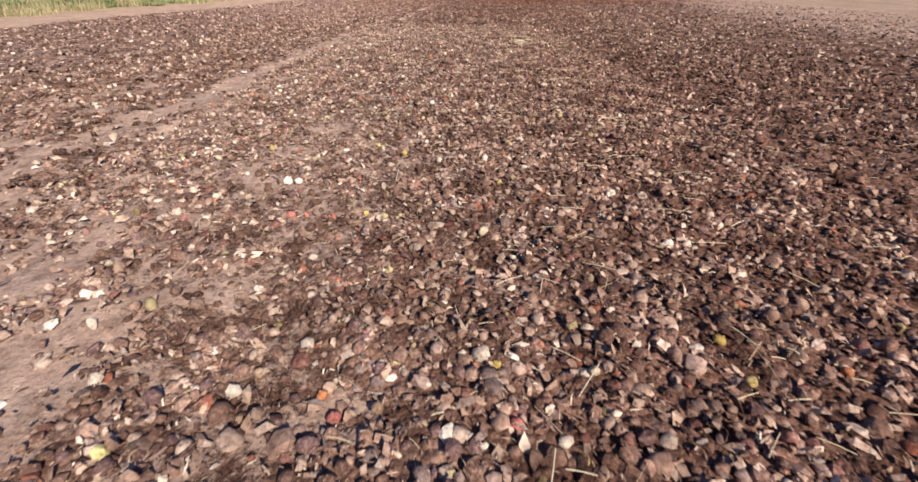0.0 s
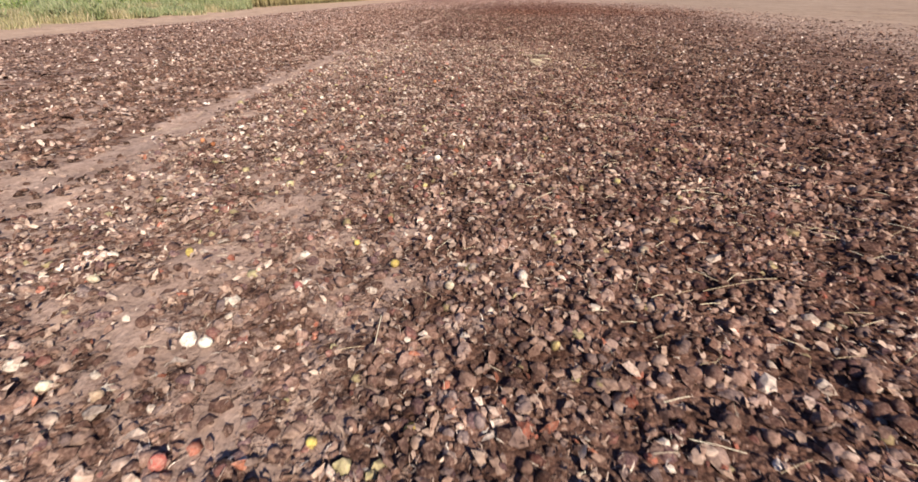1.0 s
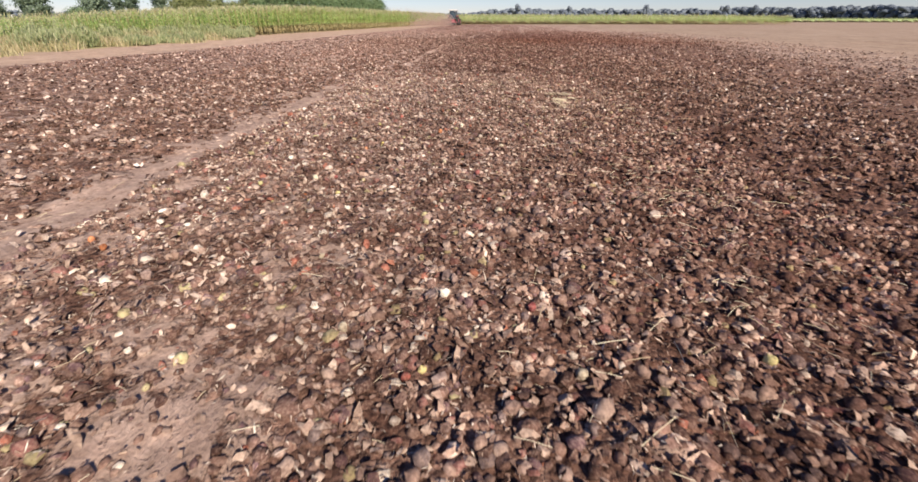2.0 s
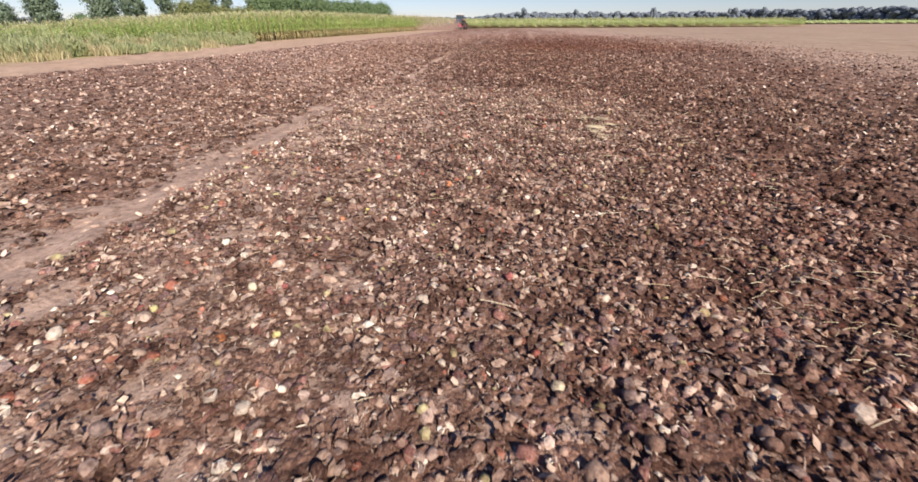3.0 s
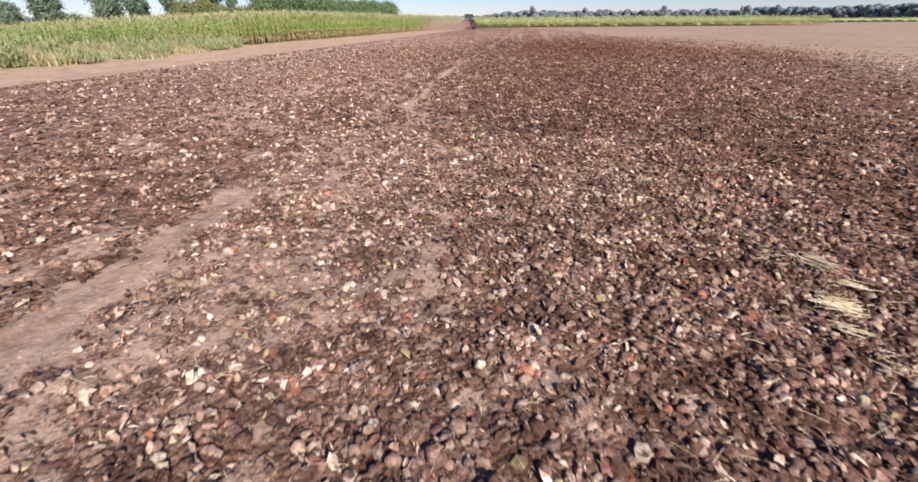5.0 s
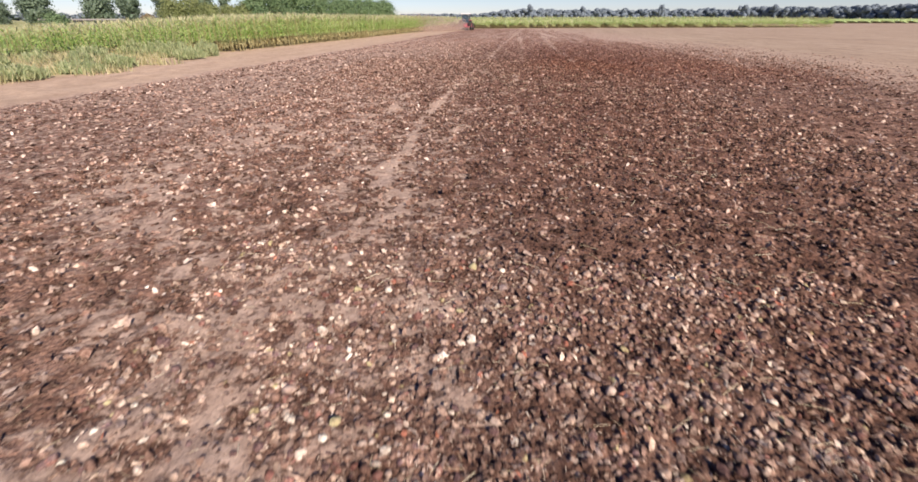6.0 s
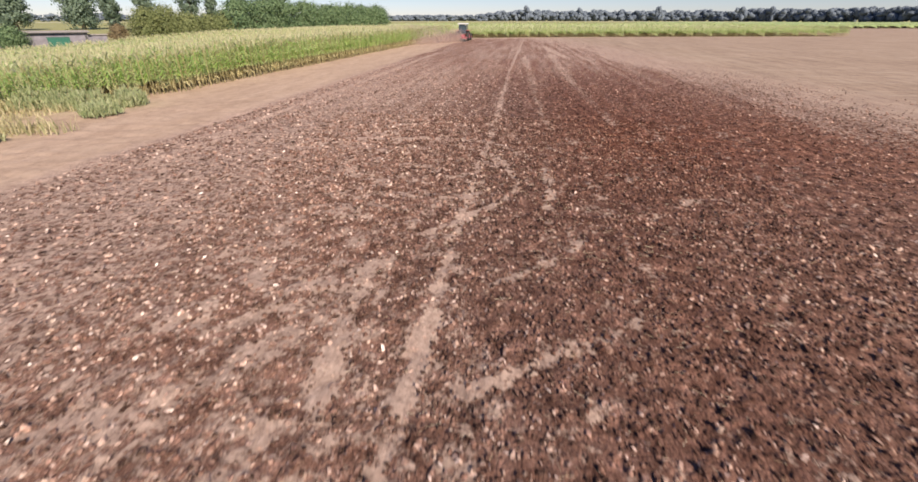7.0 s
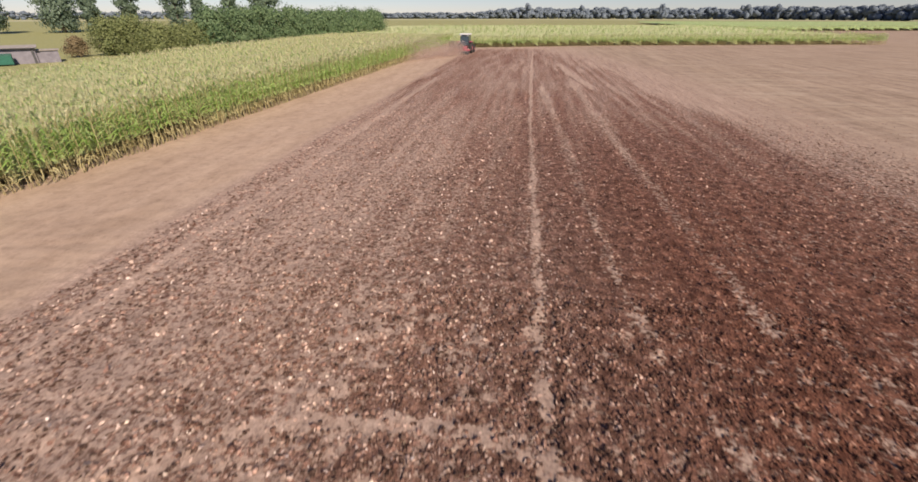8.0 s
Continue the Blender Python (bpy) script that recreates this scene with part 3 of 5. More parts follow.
def build_bulbs():
    rng = np.random.default_rng(4)
    full = dome(5, [(1.0, -0.22), (0.80, 0.52)])
    half = dome(4, [(1.0, -0.25), (0.78, 0.55)])
    plain_ = dome(3, [(1.0, -0.25), (0.80, 0.55)])
    rough = dome(4, [(1.0, -0.2)])
    jobs = [
        ("onion_litter", full, 255, (-6.0, 4.0, 3.2, 18.5), in_near, 0.0278, 1.0, 0.22),
        ("onion_litter", half, 230, (-6.0, 4.0, 3.2, 18.5), in_near, 0.0185, 1.3, 0.32),
        ("onion_litter", plain_, 118, (-12.0, 8.0, 3.2, 41.0), in_mid, 0.034, 1.1, 0.26),
        ("onion_litter", rough, 92, (-15.5, 16.0, 8.0, 62.0), in_wide, 0.041, 0.8, 0.3),
        ("onion_litter", rough, 22, (-15.5, 13.0, 62.0, 128.0), in_end, 0.05, 0.6, 0.3),
    ]
    vs, ts, k = [], [], 0
    for name, (tv, tt), per, (x0, x1, y0, y1), keep, size, tilt, jitter in jobs:
        x, y = sow(rng, x0, x1, y0, y1, per, keep)
        n = len(x)
        s = size * rng.lognormal(0, 0.20, n) * (1 - 0.3 * step(45, 60, y)) * (1 + 0.28 * step(27, 34, y) * step(46, 40, y) * step(-1.5, -4.0, x))
        sizes = np.stack([s, s * rng.uniform(0.65, 1.1, n), s * rng.uniform(0.5, 1.15, n) * (1.0 if size < 0.035 else 1.05)], -1)
        z = land(x, y) + sizes[:, 2] * rng.uniform(-0.1, 0.55, n)
        v, t = scatter(tv, tt, np.stack([x, y, z], -1), sizes, turned(n, rng, tilt), jitter, rng)
        vs.append(v)
        ts.append(t + k)
        k += len(v)
    smooth = np.concatenate([np.repeat(rng.uniform(0, 1, len(t) // per) < 0.5, per) for t, per in zip(ts, (15, 12, 9, 4, 4))])
    slots = np.concatenate([np.full(len(t), 0 if i < 2 else 1) for i, t in enumerate(ts)])
    ob = soup("onion_litter", np.concatenate(vs), np.concatenate(ts), [M_BULB, M_HUSK], slots, smooth=smooth)
    tagged(ob, "dry brown rotted onion bulbs lying thick on the soil", "onions", kind="stuff")


def build_flakes():
    rng = np.random.default_rng(5)
    tv = np.array([(-1, -0.5, 0), (0.2, -0.7, 0.25), (1, 0.1, 0), (0.3, 0.7, 0.3), (-0.8, 0.5, 0.1)])
    tt = np.array([(0, 1, 4), (1, 3, 4), (1, 2, 3)])
    vs, ts, k = [], [], 0
    for per, keep, size, area in ((430, in_near, 0.0185, (-6, 4, 3.2, 18.5)), (125, in_mid, 0.0245, (-12, 8, 3.2, 41)), (56, in_wide, 0.031, (-15.5, 14, 8, 70))):
        x, y = sow(rng, *area, per, keep)
        thin = rng.uniform(0, 1, len(x)) > 0.7 * step(40, 75, y)
        x, y = x[thin], y[thin]
        ok = rng.uniform(0, 1, len(x)) > 0.40 * step(-1.0, 1.5, x - np.interp(y, [4, 18, 28], [-0.8, -2.4, -4.4])) * step(9, 26, y)
        x, y = x[ok], y[ok]
        n = len(x)
        s = size * np.minimum(rng.lognormal(0, 0.42, n), 1.9)[:, None] * np.array([1.0, 0.75, 1.3])
        z = land(x, y) + rng.uniform(0.006, 0.034, n)
        v, t = scatter(tv, tt, np.stack([x, y, z], -1), s, turned(n, rng, 1.25), 0.35, rng)
        vs.append(v)
        ts.append(t + k)
        k += len(v)
    slots = np.concatenate([np.full(len(t), min(i, 1)) for i, t in enumerate(ts)])
    ob = soup("onion_skins", np.concatenate(vs), np.concatenate(ts), [M_FLAKE, M_SCRAP], slots, smooth=False)
    tagged(ob, "pale curled dry onion skins scattered over the field", "skins", kind="stuff")


def build_straw():
    rng = np.random.default_rng(6)
    tv = np.array([(-1, 0.0, 0), (-1, 1, 0), (-1, 0.5, 1), (1, 0, 0), (1, 1, 0), (1, 0.5, 1), (0, 0.2, 1.6), (0, 1.2, 1.6), (0, 0.7, 2.4)])
    tt = np.array([(0, 1, 7), (0, 7, 6), (1, 2, 8), (1, 8, 7), (2, 0, 6), (2, 6, 8), (6, 7, 4), (6, 4, 3), (7, 8, 5), (7, 5, 4), (8, 6, 3), (8, 3, 5)])
    xs, ys, ls, up = [], [], [], []
    n = 6500
    y = rng.uniform(3.2, 40, n)
    x = lane(y) + rng.normal(0.6, 3.0, n)
    keep = lumps(x, y, 1.2, 41) + 0.25 * step(-1, 1, x) > rng.uniform(0.25, 0.95, n)
    xs.append(x[keep]); ys.append(y[keep]); ls.append(rng.lognormal(-3.5, 0.5, keep.sum())); up.append(np.full(keep.sum(), 0.022))
    # longer stalks, mostly on the windrow
    m = 1500
    y = rng.uniform(3.2, 34, m)
    x = lane(y) + rng.normal(1.9, 1.5, m)
    keep = lumps(x, y, 0.7, 42) > rng.uniform(0.3, 0.85, m)
    xs.append(x[keep]); ys.append(y[keep]); ls.append(rng.uniform(0.04, 0.095, keep.sum())); up.append(rng.uniform(0.024, 0.04, keep.sum()))
    # loose heaps of straw
    for cx, cy, r, m in ((0.12, 14.9, 0.16, 60), (0.2, 14.45, 0.16, 60), (0.25, 13.9, 0.14, 40), (0.05, 12.9, 0.25, 25), (0.6, 10.2, 0.35, 40), (0.9, 9.6, 0.4, 40), (1.15, 4.3, 0.12, 18), (0.6, 8.2, 0.3, 25), (1.3, 7.2, 0.35, 25), (-0.3, 16.5, 0.3, 25)):
        xs.append(rng.normal(cx, r * 0.6, m)); ys.append(rng.normal(cy, r * 0.6, m)); ls.append(rng.uniform(0.012, 0.042, m)); up.append(rng.uniform(0.02, 0.045, m))
    x, y, l, u = (np.concatenate(v) for v in (xs, ys, ls, up))
    n = len(x)
    thick = np.where(u > 0.0221, 1.2, 1.0)
    sizes = np.stack([l, rng.uniform(0.0016, 0.0036, n) * thick, rng.uniform(0.0014, 0.003, n) * thick], -1)
    v, t = scatter(tv, tt, np.stack([x, y, land(x, y) + u + 0.01], -1), sizes, turned(n, rng, 0.25), 0.0, rng)
    ob = soup("straw_litter", v, t, [M_STRAW], smooth=False)
    tagged(ob, "thin pale dry straw lying among the onions", "straw", kind="stuff")


def build_tufts():
    """Flattened tufts of long straw lying on the litter."""
    rng = np.random.default_rng(26)
    tv = np.array([(-1, 0, 0), (-1, 1, 0), (-1, 0.5, 1), (1, 0, 0), (1, 1, 0), (1, 0.5, 1)])
    tt = np.array([(0, 1, 4), (0, 4, 3), (1, 2, 5), (1, 5, 4), (2, 0, 3), (2, 3, 5), (0, 2, 1), (3, 4, 5)])
    for x, y, way, count, reach in ((0.33, 14.85, -52, 46, 0.085), (0.20, 14.36, -12, 42, 0.095), (0.42, 14.62, -20, 18, 0.06), (0.14, 14.15, -25, 14, 0.07), (0.10, 15.35, -70, 12, 0.055)):
        a = np.radians(way) + rng.normal(0, 0.17, count)
        tilt = rng.normal(0, 0.08, count)
        ax = np.stack([np.cos(a) * np.cos(tilt), np.sin(a) * np.cos(tilt), np.sin(tilt)], -1)
        ay = np.stack([-np.sin(a), np.cos(a), np.zeros(count)], -1)
        turns = np.stack([ax, ay, np.cross(ax, ay)], -1)
        across = rng.normal(0, 0.032, count)
        along = rng.normal(0, 0.03, count)
        w = np.radians(way)
        p = np.stack([along * np.cos(w) - across * np.sin(w), along * np.sin(w) + across * np.cos(w), 0.012 + rng.uniform(0, 0.028, count)], -1)
        sizes = np.stack([reach * rng.uniform(0.5, 1.1, count), rng.uniform(0.003, 0.0055, count), rng.uniform(0.002, 0.004, count)], -1)
        v, t = scatter(tv, tt, p, sizes, turns, 0.0, rng)
        ob = soup("straw_tuft", v, t, [M_STRAW], smooth=False)
        ob.matrix_basis = pose(x, y, float(land(x, y)) + 0.02)
        tagged(ob, "flattened tuft of pale dry straw on the onion litter", "straw tuft", "straw on the windrow")


def build_fibres():
    """Thin torn roots, neck fibres and skin slivers between the bulbs."""
    rng = np.random.default_rng(16)
    tv = np.array([(-1, -0.5, 0), (-1, 0.5, 0.1), (0.1, -0.8, 0.9), (0.0, 0.8, 1.0), (1, 0, 0.2)])
    tt = np.array([(0, 2, 3), (0, 3, 1), (2, 4, 3)])
    x, y = sow(rng, -4.6, 3.4, 3.2, 17.0, 420, lambda x, y: in_near(x, y) & (np.abs(x - lane(y)) < 2.9))
    n = len(x)
    long_ = 0.013 * rng.lognormal(0, 0.45, n)
    sizes = np.stack([long_, rng.uniform(0.0016, 0.0042, n), rng.uniform(0.002, 0.012, n)], -1)
    z = land(x, y) + rng.uniform(0.006, 0.034, n)
    v, t = scatter(tv, tt, np.stack([x, y, z], -1), sizes, turned(n, rng, 0.9), 0.25, rng)
    ob = soup("root_fibres", v, t, [M_FIBRE], smooth=False)
    tagged(ob, "thin dry roots and skin slivers among the bulbs", "plant fibres", kind="stuff")


def build_clods():
    rng = np.random.default_rng(7)
    tv, tt = dome(4, [(1.0, -0.1)])
    vs, ts, k = [], [], 0
    for per, keep, size, (x0, x1, y0, y1) in ((330, in_near, 0.011, (-6, 4, 3.2, 18.5)), (75, in_mid, 0.030, (-12, 8, 3.2, 41)), (26, in_wide, 0.044, (-15.7, 8, 12, 62))):
        n = int((x1 - x0) * (y1 - y0) * per)
        x, y = rng.uniform(x0, x1, n), rng.uniform(y0, y1, n)
        ok = keep(x, y) & (rng.uniform(0, 1, n) < 1.08 - 1.02 * cover(x, y))
        x, y = x[ok], y[ok]
        n = len(x)
        s = size * np.minimum(rng.lognormal(0, 0.45, n), 1.8)
        sizes = np.stack([s, s * rng.uniform(0.6, 1.0, n), s * rng.uniform(1.2, 3.5, n)], -1)
        v, t = scatter(tv, tt, np.stack([x, y, land(x, y) + 0.1 * s], -1), sizes, turned(n, rng, 0.7), 0.3, rng)
        vs.append(v)
        ts.append(t + k)
        k += len(v)
    ob = soup("soil_clods", np.concatenate(vs), np.concatenate(ts), [M_CLOD], smooth=False)
    tagged(ob, "small pale brown crumbs of dry soil", "soil clods", kind="stuff")


build_clods()
build_fibres()
build_bulbs()
build_flakes()
build_straw()
build_tufts()


# ---- onions that stand out, one by one ----
def onion_mesh(rng, name, material):
    """A whole small bulb: flattened body, drawn-up neck, root plate."""
    bm = bmesh.new()
    rings = [(0.25, -0.82), (0.72, -0.6), (0.98, -0.15), (0.95, 0.25), (0.62, 0.66), (0.22, 0.86), (0.12, 1.12)]
    segs, loops = 9, []
    for rad, z in rings:
        loops.append([bm.verts.new(((rad * (1 + rng.uniform(-0.07, 0.07))) * math.cos(2 * math.pi * s / segs), rad * (1 + rng.uniform(-0.07, 0.07)) * math.sin(2 * math.pi * s / segs), z)) for s in range(segs)])
    for a, b in zip(loops, loops[1:]):
        for s in range(segs):
            bm.faces.new((a[s], a[(s + 1) % segs], b[(s + 1) % segs], b[s]))
    bm.faces.new(loops[0][::-1])
    bm.faces.new(loops[-1])
    me = bpy.data.meshes.new(name)
    bm.to_mesh(me)
    bm.free()
    for p in me.polygons:
        p.use_smooth = True
    me.materials.append(material)
    return me


SPOTS = {
    "white": [(0.48, 4.61), (0.42, 4.04), (-0.07, 5.06), (1.12, 5.04), (1.2, 6.09), (-1.95, 5.39), (-1.47, 5.67), (0.54, 6.64), (-0.5, 6.18), (-2.3, 6.01), (2.12, 8.28), (-1.69, 8.36), (-0.64, 9.24)],
    "pale": [(-1.3, 7.7), (-0.21, 7.54), (-0.86, 7.99), (0.16, 10.19), (-1.26, 10.45), (-0.52, 10.56), (-0.22, 9.85), (-0.7, 11.15), (-2.81, 10.22), (-2.36, 9.78), (0.04, 12.46), (-1.28, 12.04), (-0.13, 13.6), (-1.82, 13.53), (-2.25, 11.85), (-4.32, 15.91), (-4.02, 13.99), (-3.06, 11.68)],
    "yellow": [(0.05, 4.02), (0.99, 4.06), (-1.18, 3.54), (0.34, 3.69), (0.95, 4.26), (-0.85, 5.3), (-0.52, 5.36), (0.0, 5.84), (-2.0, 6.33), (-0.83, 6.38), (-1.12, 6.6), (-0.87, 7.47), (0.6, 7.72), (-1.09, 9.86), (-1.98, 9.37), (-2.71, 9.46), (-2.04, 10.9), (-2.4, 11.98)],
    "red": [(0.13, 3.77), (-0.5, 3.76), (-1.29, 5.15), (-1.25, 6.09), (-0.41, 7.95), (-0.73, 8.22), (-0.93, 7.42), (-0.73, 9.43), (-2.82, 9.49), (-2.17, 9.81), (-0.88, 10.07), (0.32, 10.06), (-2.2, 12.4), (-1.67, 12.88), (-2.21, 15.16), (-0.54, 14.78)],
    "orange": [(1.38, 4.16), (-0.57, 3.84), (-3.31, 8.38), (-3.15, 8.3), (-2.26, 9.34), (-2.19, 10.75), (-1.5, 11.62)],
    "tan": [(-0.83, 3.89), (-0.35, 3.79), (-1.69, 5.36), (-0.57, 12.21), (-0.33, 14.63)],
}
LOOKS = {
    "white": (M_WHITE, "small white peeled onion bulb on the dry litter"),
    "pale": (M_WHITE, "pale cream onion bulb on the dry litter"),
    "yellow": (M_YELLOW, "yellow skinned onion bulb on the dry litter"),
    "red": (M_RED, "dull red onion bulb on the dry litter"),
    "orange": (M_ORANGE, "orange brown onion bulb on the bare soil"),
    "tan": (M_TAN, "tan onion bulb with loose dry skin"),
    "brown": (M_BROWN, "shrivelled brown onion bulb in the litter"),
}


def build_onions():
    rng = random.Random(11)
    for look_name, spots in SPOTS.items():
        material, label = LOOKS[look_name]
        shapes = [onion_mesh(rng, "onion", material) for _ in range(3)]
        for x, y in spots:
            ob = new("onion", rng.choice(shapes))
            s = rng.uniform(0.019, 0.030)
            ob.matrix_basis = pose(x, y, float(land(x, y)) + 0.9 * s, rng.uniform(-70, 70), rng.uniform(-70, 70), rng.uniform(0, 360)) @ Matrix.Diagonal((s * 1.15, s, s * 0.95, 1))
            tagged(ob, label, "onion", "onions in the field")
    shapes = [onion_mesh(rng, "onion", M_BROWN) for _ in range(5)]
    for _ in range(210):
        y = rng.uniform(3.4, 13.5)
        x = float(lane(y)) + rng.uniform(-1.6, 1.9)
        s = rng.uniform(0.022, 0.034)
        ob = new("onion", rng.choice(shapes))
        ob.matrix_basis = pose(x, y, float(land(x, y)) + 0.75 * s, rng.uniform(-80, 80), rng.uniform(-80, 80), rng.uniform(0, 360)) @ Matrix.Diagonal((s * 1.1, s, s * 0.9, 1))
        tagged(ob, LOOKS["brown"][1], "onion", "onions in the field")


# ---- maize ----
def ribbon(base, way, length, width, rise, droop, rng, steps=3):
    """One arching leaf as corners and triangles."""
    side = np.array([-way[1], way[0], 0.0])
    v, t = [], []
    for i in range(steps + 1):
        k = i / steps
        p = base + way * length * k * (1 - 0.15 * k) + np.array([0, 0, rise * k - droop * k * k])
        w = width * (0.75 + 0.5 * k - 1.22 * k * k) * 0.5
        twist = np.array([0, 0, w * rng.uniform(-0.5, 0.5)])
        v += [p - side * w - twist, p + side * w + twist]
    for i in range(steps):
        a = 2 * i
        t += [(a, a + 1, a + 3), (a, a + 3, a + 2)]
    return v, t


def maize_arrays(rng, height=2.25, leaves=15, first=0.17, dry=3, steps=2, wide=0.085):
    """A maize plant: stalk, leaves (the lowest ones dry) and tassel; slots 0 leaf, 1 dry, 2 tassel, 3 pale upper leaf."""
    V, T, S = [], [], []

    def add(v, t, slot):
        k = len(V)
        V.extend(v)
        T.extend([tuple(i + k for i in f) for f in t])
        S.extend([slot] * len(t))

    lean = np.array([rng.uniform(-0.06, 0.06), rng.uniform(-0.06, 0.06), 0])
    lo = first - 0.25 if first > 0.3 else 0.0
    ring = [np.array([math.cos(a), math.sin(a), 0]) for a in (0, 2.1, 4.2)]
    v = [r * 0.017 + lean * z + np.array([0, 0, z * height]) for z in (lo, 0.9) for r in ring]
    if lo == 0:
        add(v, [(0, 1, 4), (0, 4, 3), (1, 2, 5), (1, 5, 4), (2, 0, 3), (2, 3, 5)], 1)
    turn = rng.uniform(0, math.pi)
    for i in range(leaves):
        z = first + (0.86 - first) * i / max(1, leaves - 1)
        a = turn + math.pi * (i % 2) + rng.uniform(-0.5, 0.5)
        way = np.array([math.cos(a), math.sin(a), 0])
        size = 0.55 + 0.45 * math.sin(math.pi * (0.15 + 0.7 * z))
        low = i < dry
        rise = rng.uniform(0.38, 0.75) * (0.2 if low else 1)
        v, t = ribbon(lean * z + np.array([0, 0, z * height]), way, rng.uniform(0.32, 0.62) * size, wide * (0.7 if low else 1) * rng.uniform(0.8, 1.2), rise, rise * rng.uniform(0.45, 1.2) + (0.25 if low else 0.0), rng, steps)
        add(v, t, 1 if low else 3 if z > rng.uniform(0.62, 0.98) else 0)
    top = lean + np.array([0, 0, 0.88 * height])
    for i in range(6):
        a = rng.uniform(0, 2 * math.pi)
        tip = top + np.array([0.15 * math.cos(a), 0.15 * math.sin(a), rng.uniform(0.2, 0.36)])
        side = np.array([-math.sin(a), math.cos(a), 0]) * 0.016
        add([top - side, top + side, tip], [(0, 1, 2)], 2)
    return np.array(V), np.array(T), np.array(S)


def stature(x, y):
    """The crop is stunted towards the near end of the field, and more so away from the track."""
    return np.interp(y, [15, 24, 34, 42, 52], [0.50, 0.54, 0.70, 0.86, 1.0]) * (1 - 0.34 * step(-26.5, -38, x) * step(88, 48, y))


def plant_many(kinds, x, y, rng, scale):
    vs, ts, ss, k = [], [], [], 0
    pick = rng.integers(0, len(kinds), len(x))
    for n, (v0, t0, s0) in enumerate(kinds):
        i = np.nonzero(pick == n)[0]
        if not len(i):
            continue
        a = rng.uniform(0, 2 * np.pi, len(i))
        sc = scale * rng.uniform(0.9, 1.1, len(i)) * stature(x[i], y[i])
        c, s = np.cos(a)[:, None], np.sin(a)[:, None]
        p = np.stack([c * v0[:, 0] - s * v0[:, 1], s * v0[:, 0] + c * v0[:, 1], np.broadcast_to(v0[:, 2], (len(i), len(v0)))], -1)
        p = p * sc[:, None, None]
        p[..., 0] += x[i][:, None]
        p[..., 1] += y[i][:, None]
        vs.append(p.reshape(-1, 3))
        ts.append((t0[None] + (np.arange(len(i)) * len(v0))[:, None, None] + k).reshape(-1, 3))
        ss.append(np.tile(s0, len(i)))
        k += p.shape[0] * p.shape[1]
    return np.concatenate(vs), np.concatenate(ts), np.concatenate(ss)


def maize_edge(y):
    """The maize field's side towards the track."""
    return np.interp(y, [10, 34, 39, 43.5, 46, 60, 90, 135], [-27.3, -27.0, -26.2, -23.3, -22.8, -22.5, -21.8, -21.0])


def canopy_sheet(name, x0, x1, y0, y1, gap, inside, depth, top, label, material=None):
    """The closed leaf mass below the tassels."""
    xs, ys = np.arange(x0, x1, gap), np.arange(y0, y1, gap)
    gx, gy = np.meshgrid(xs, ys)
    n, m = len(xs), len(ys)
    z = top * stature(gx, gy) + 0.16 * (lumps(gx, gy, 1.3, 51) - 0.5) + 0.28 * (lumps(gx, gy, 0.6, 52) - 0.5)
    z = 0.1 + (z - 0.1) * (0.62 * step(0.4, 1.3, depth(gx, gy)) + 0.38 * step(1.3, 4.2, depth(gx, gy)))
    i = (np.arange(m - 1)[:, None] * n + np.arange(n - 1)[None]).ravel()
    quads = np.stack([i, i + 1, i + n + 1, i + n], -1)
    ok = inside(gx, gy).ravel()[quads].all(1)
    q = quads[ok]
    tris = np.concatenate([q[:, [0, 1, 2]], q[:, [0, 2, 3]]])
    ob = soup(name, np.stack([gx.ravel(), gy.ravel(), z.ravel()], -1), tris, [material or M_CANOPY])
    return tagged(ob, label, "maize", kind="stuff")


def in_left(x, y):
    return (x < maize_edge(y) - 0.5) & (x > -47.0) & (y > 8)


def in_back(x, y):
    return (y > back_edge(x) + 0.8) & (y < 245 + 0.25 * x) & (x < 71.0)


def left_depth(x, y):
    return maize_edge(y) - x


def back_depth(x, y):
    return np.minimum(y - back_edge(x) - 0.4, 71.9 - x)


def in_beyond(x, y):
    return (y > beyond_edge(x) + 2.4) & (y < 420) & (x > 74.0) & (x < 360)


def beyond_depth(x, y):
    return np.minimum(y - beyond_edge(x) - 2.0, x - 73.4)


def canopy_material(name, stops):
    m = Mat(name, 0.8, spec=0.15)
    f = m.noise(4.5, 6, 0.8)
    big = m.noise(0.12, 3)
    c = m.ramp(f, stops)
    c = m.mix(0.35, c, m.ramp(big, [(0.35, (0.85, 0.95, 0.8)), (0.65, (1.1, 1.02, 0.95))]), "MULTIPLY")
    m.colour(c)
    m.bump(f, 1.0, 0.3)
    return m.m


M_CANOPY = canopy_material("maize_canopy", [(0.3, (0.37, 0.395, 0.185)), (0.5, (0.51, 0.515, 0.27)), (0.7, (0.65, 0.625, 0.385))])
M_NEXT = canopy_material("green_crop_canopy", [(0.3, (0.24, 0.31, 0.13)), (0.5, (0.34, 0.41, 0.18)), (0.7, (0.45, 0.50, 0.26))])


